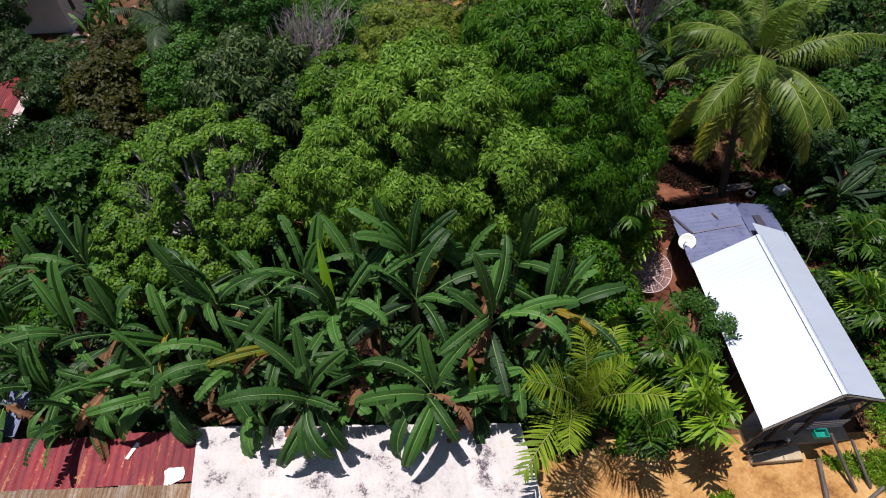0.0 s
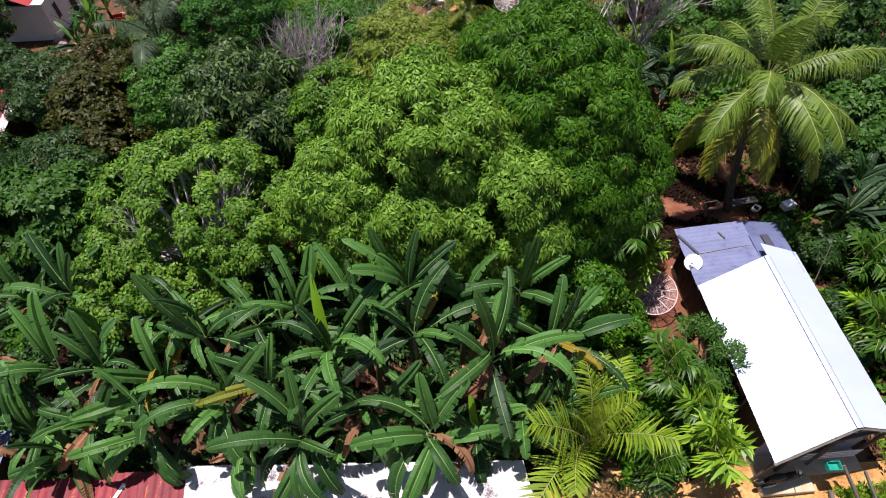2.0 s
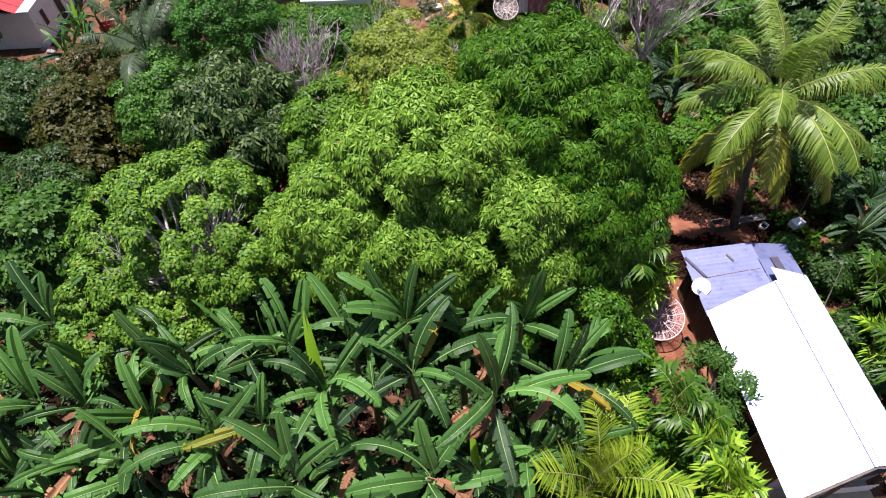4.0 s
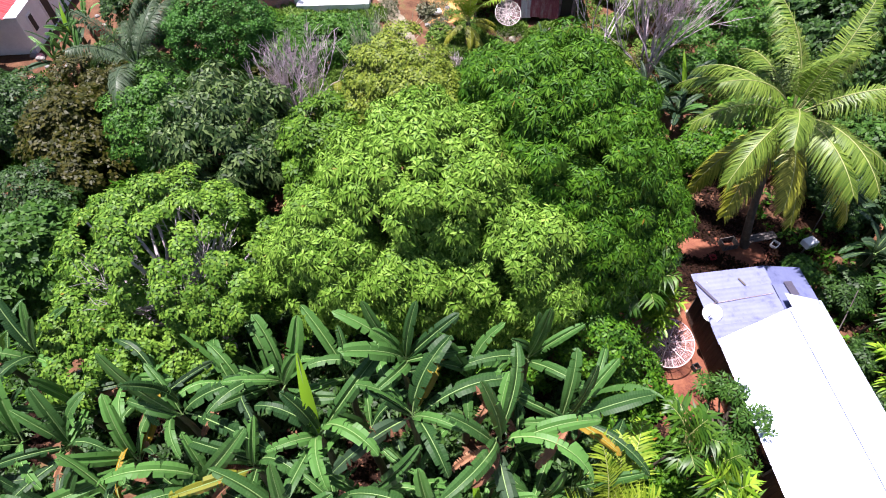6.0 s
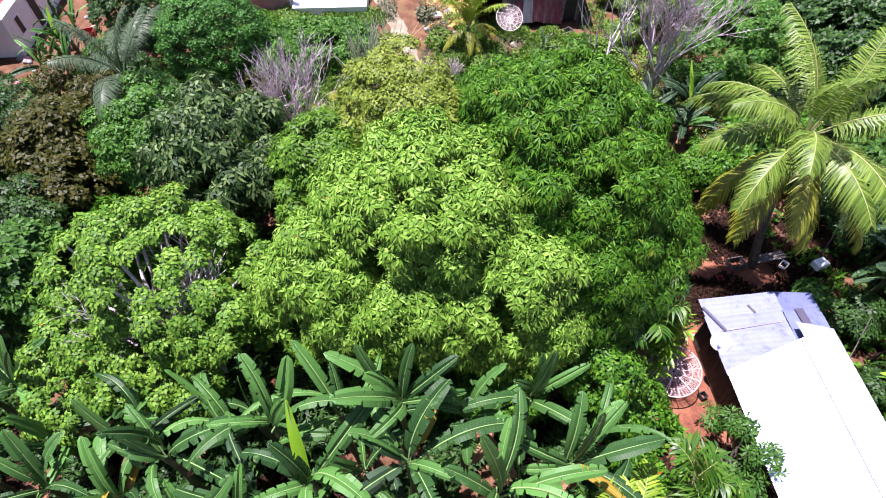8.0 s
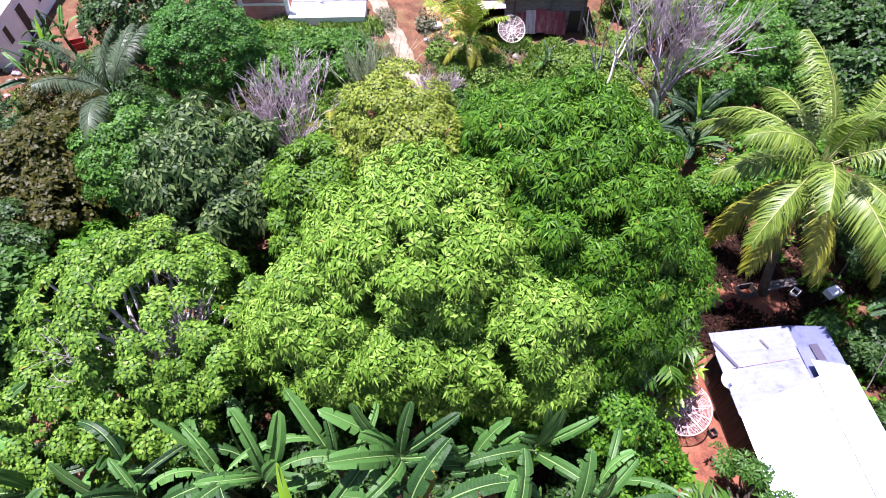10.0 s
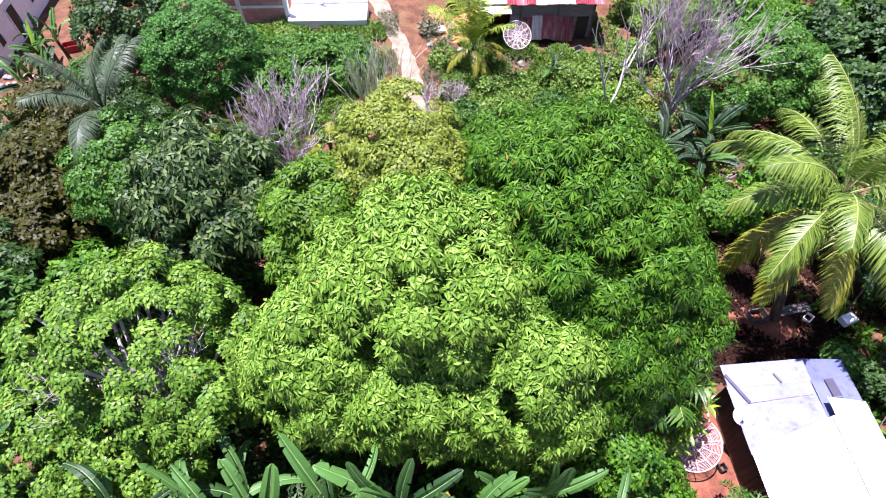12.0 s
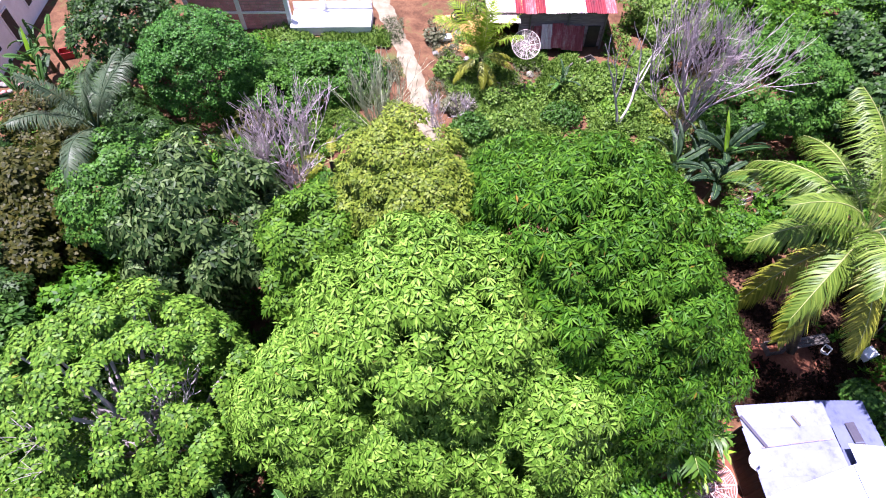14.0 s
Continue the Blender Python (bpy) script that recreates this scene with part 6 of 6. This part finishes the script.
def motorbike(at, turn):
    t = thing("motorbike", "dark small motorbike with chrome parts parked in the porch", "motorbike", pose(*at, 0, 0, turn))
    for x in (-0.6, 0.6):
        p = [(x + 0.25 * math.cos(a), 0, 0.28 + 0.25 * math.sin(a)) for a in np.linspace(0, 2 * math.pi, 25)]
        w = part("wheel", tube("wheel", p, np.full(25, 0.045), M["black"], 8), t)
        part("rim", tube("rim", [(x + 0.19 * math.cos(a), 0, 0.28 + 0.19 * math.sin(a)) for a in np.linspace(0, 2 * math.pi, 25)], np.full(25, 0.014), M["chrome"], 6), w)
        part("hub", tube("hub", [(x, -0.06, 0.28), (x, 0.06, 0.28)], [0.05, 0.05], M["chrome"], 8), w)
    part("fairing", tube("fairing", [(0.52, 0, 0.62), (0.42, 0, 0.45), (0.15, 0, 0.36), (-0.2, 0, 0.48), (-0.65, 0, 0.62)], [0.07, 0.13, 0.12, 0.13, 0.06], M["black"], 10), t)
    part("seat", tube("seat", [(0.05, 0, 0.68), (-0.25, 0, 0.72), (-0.62, 0, 0.74)], [0.08, 0.12, 0.07], M["black"], 10), t)
    part("fork", tube("fork", [(0.6, 0.05, 0.28), (0.42, 0.05, 0.85)], [0.022, 0.022], M["chrome"], 6), t)
    part("handlebar", tube("handlebar", [(0.3, -0.32, 0.95), (0.42, 0, 0.9), (0.3, 0.32, 0.95)], [0.015, 0.018, 0.015], M["chrome"], 6), t)
    part("headlight", tube("headlight", [(0.44, 0, 0.82), (0.55, 0, 0.8)], [0.06, 0.075], M["white_plastic"], 10), t)
    part("exhaust", tube("exhaust", [(0.0, -0.1, 0.28), (-0.35, -0.12, 0.3), (-0.7, -0.13, 0.36)], [0.025, 0.045, 0.04], M["chrome"], 8), t)
    part("stand", tube("stand", [(-0.1, 0.05, 0.3), (-0.12, 0.16, 0.0)], [0.012, 0.012], M["chrome"], 5), t)


motorbike((11.2, 6.72, 0.17), 10)


def bench(at, turn, label, w=1.4):
    t = thing("bench", label, "bench", pose(*at, 0, 0, turn), "benches")
    for k in range(3):
        slab("seat_board", -w / 2, w / 2, -0.2 + 0.14 * k, -0.08 + 0.14 * k, 0.42, 0.46, M["timber"], t, "", 0.006)
    for x in (-w / 2 + 0.12, w / 2 - 0.12):
        for y in (-0.15, 0.15):
            slab("leg", x - 0.03, x + 0.03, y - 0.03, y + 0.03, -0.05, 0.42, M["timber"], t, "", 0.005)
    return t


bench((14.6, 19.5, 0.0), 10, "weathered timber bench in the back yard")


def crate(name, label, at, size, mat, turn=0, category="box", open_top=True):
    t = thing(name, label, category, pose(*at, 0, 0, turn), "yard clutter")
    sx, sy, sz = size
    slab("base", -sx / 2, sx / 2, -sy / 2, sy / 2, 0, 0.03, M[mat], t, "", 0.005)
    for a, b, c, d in ((-sx / 2, -sx / 2 + 0.03, -sy / 2, sy / 2), (sx / 2 - 0.03, sx / 2, -sy / 2, sy / 2), (-sx / 2 + 0.03, sx / 2 - 0.03, -sy / 2, -sy / 2 + 0.03), (-sx / 2 + 0.03, sx / 2 - 0.03, sy / 2 - 0.03, sy / 2)):
        slab("side", a, b, c, d, 0.03, sz, M[mat], t, "", 0.004)
    return t


crate("crate", "rough brown timber crate in the back yard", (13.1, 19.3, 0), (0.7, 0.5, 0.45), "timber", 10)
crate("crate", "broken white plastic tub lying in the yard", (15.2, 19.2, 0.0), (0.4, 0.3, 0.3), "white_plastic", 40)
crate("tub", "white plastic tub beside the house wall", (9.45, 16.6, 0), (0.4, 0.35, 0.45), "white_plastic", 5, "tub")
crate("bucket", "dark bucket beside the plank wall", (9.85, 13.4, 0), (0.26, 0.26, 0.3), "black", 20, "bucket")
crate("tub", "teal plastic basin hung at the porch rail", (12.62, 6.82, 1.3), (0.45, 0.3, 0.2), "teal", 0, "basin")


def signboard():
    t = thing("box", "white painted box on a post, two black plates for its unlit holes", "box", pose(16.2, 18.7, 0, 0, 0, 20))
    beam("post", (0, 0, -0.1), (0, 0, 0.8), 0.06, 0.06, M["timber"], t)
    slab("panel", -0.28, 0.28, -0.2, 0.2, 0.8, 1.1, M["white_plastic"], t, "", 0.01)
    # no holes are cut: black plates stand in for their dark insides
    for x in (-0.12, 0.08):
        slab("hole", x, x + 0.06, -0.206, -0.19, 0.92, 1.0, M["black"], t, "", 0.002)


signboard()
rs = np.random.default_rng(77)
for k, (x, y) in enumerate([(5.2, 36.4), (5.9, 36.1), (3.3, 35.6), (-0.2, 38.6), (0.8, 39.2), (1.6, 38.0), (8.2, 31.2), (-22.5, 40.5), (-21.6, 39.2), (-22.9, 38.0), (12.9, 4.1), (13.4, 4.2), (8.9, 5.0), (1.2, 40.6)]):
    bm = bmesh.new()
    bmesh.ops.create_icosphere(bm, subdivisions=2, radius=0.16 + 0.1 * rs.random())
    for v in bm.verts:
        v.co *= 1 + 0.3 * noise.noise(v.co * 5 + Vector((k, 0, 0)))
        v.co.z *= 0.6
    ob = new("stone", bm_mesh("stone", bm, M["stone"] if k % 2 else M["concrete"]))
    ob.location = (x, y, ground_z(x, y) + 0.06)
    tagged(ob, "weathered pale rock lying on bare soil", "stone", "stones")


def pole(label, a, b, r=0.03, mat="timber"):
    ob = new("pole", tube("pole", [a, ((a[0] + b[0]) / 2 + 0.02, (a[1] + b[1]) / 2, (a[2] + b[2]) / 2), b], [r, r * 0.9, r * 0.8], M[mat], 8))
    tagged(ob, label, "pole", "poles")


pole("thin grey bamboo pole standing beside the palm", (16.7, 19.3, -0.1), (16.6, 19.7, 3.4), 0.025)
pole("pale bamboo pole leaning over the bushes", (17.3, 11.5, -0.05), (18.3, 13.6, 2.4), 0.03)
pole("pale bamboo pole propped beside the roof", (15.6, 14.2, -0.05), (16.3, 15.6, 1.9), 0.025)
crate("crate", "faded red plastic crate on the bare soil", (-21.6, 38.3, 0), (0.9, 0.6, 0.5), "red_paint", 20)
crate("tub", "flat white basin on the bare soil", (0.4, 39.8, 0.02), (0.7, 0.5, 0.16), "white_plastic", 15, "basin")
crate("bucket", "small red bucket in the back yard", (12.2, 18.6, 0), (0.26, 0.26, 0.28), "red_paint", 0, "bucket")
crate("crate", "grey timber crate beside the leaning branch", (8.6, 37.4, 0), (0.8, 0.5, 0.3), "timber", 30)
motorbike((1.6, 41.9, 0.02), 15)
for k in range(14):
    bm = bmesh.new()
    bmesh.ops.create_icosphere(bm, subdivisions=2, radius=0.14 + 0.12 * rs.random())
    for v in bm.verts:
        v.co *= 1 + 0.35 * noise.noise(v.co * 5 + Vector((k + 40, 0, 0)))
        v.co.z *= 0.7
    x, y = -23.6 + rs.normal(0, 0.8), 35.2 + rs.normal(0, 0.9)
    ob = new("stone", bm_mesh("stone", bm, M["stone"] if k % 3 else M["pink_brick"]))
    ob.location = (x, y, ground_z(x, y) + 0.07)
    tagged(ob, "broken rubble lying on red soil", "stone", "rubble")
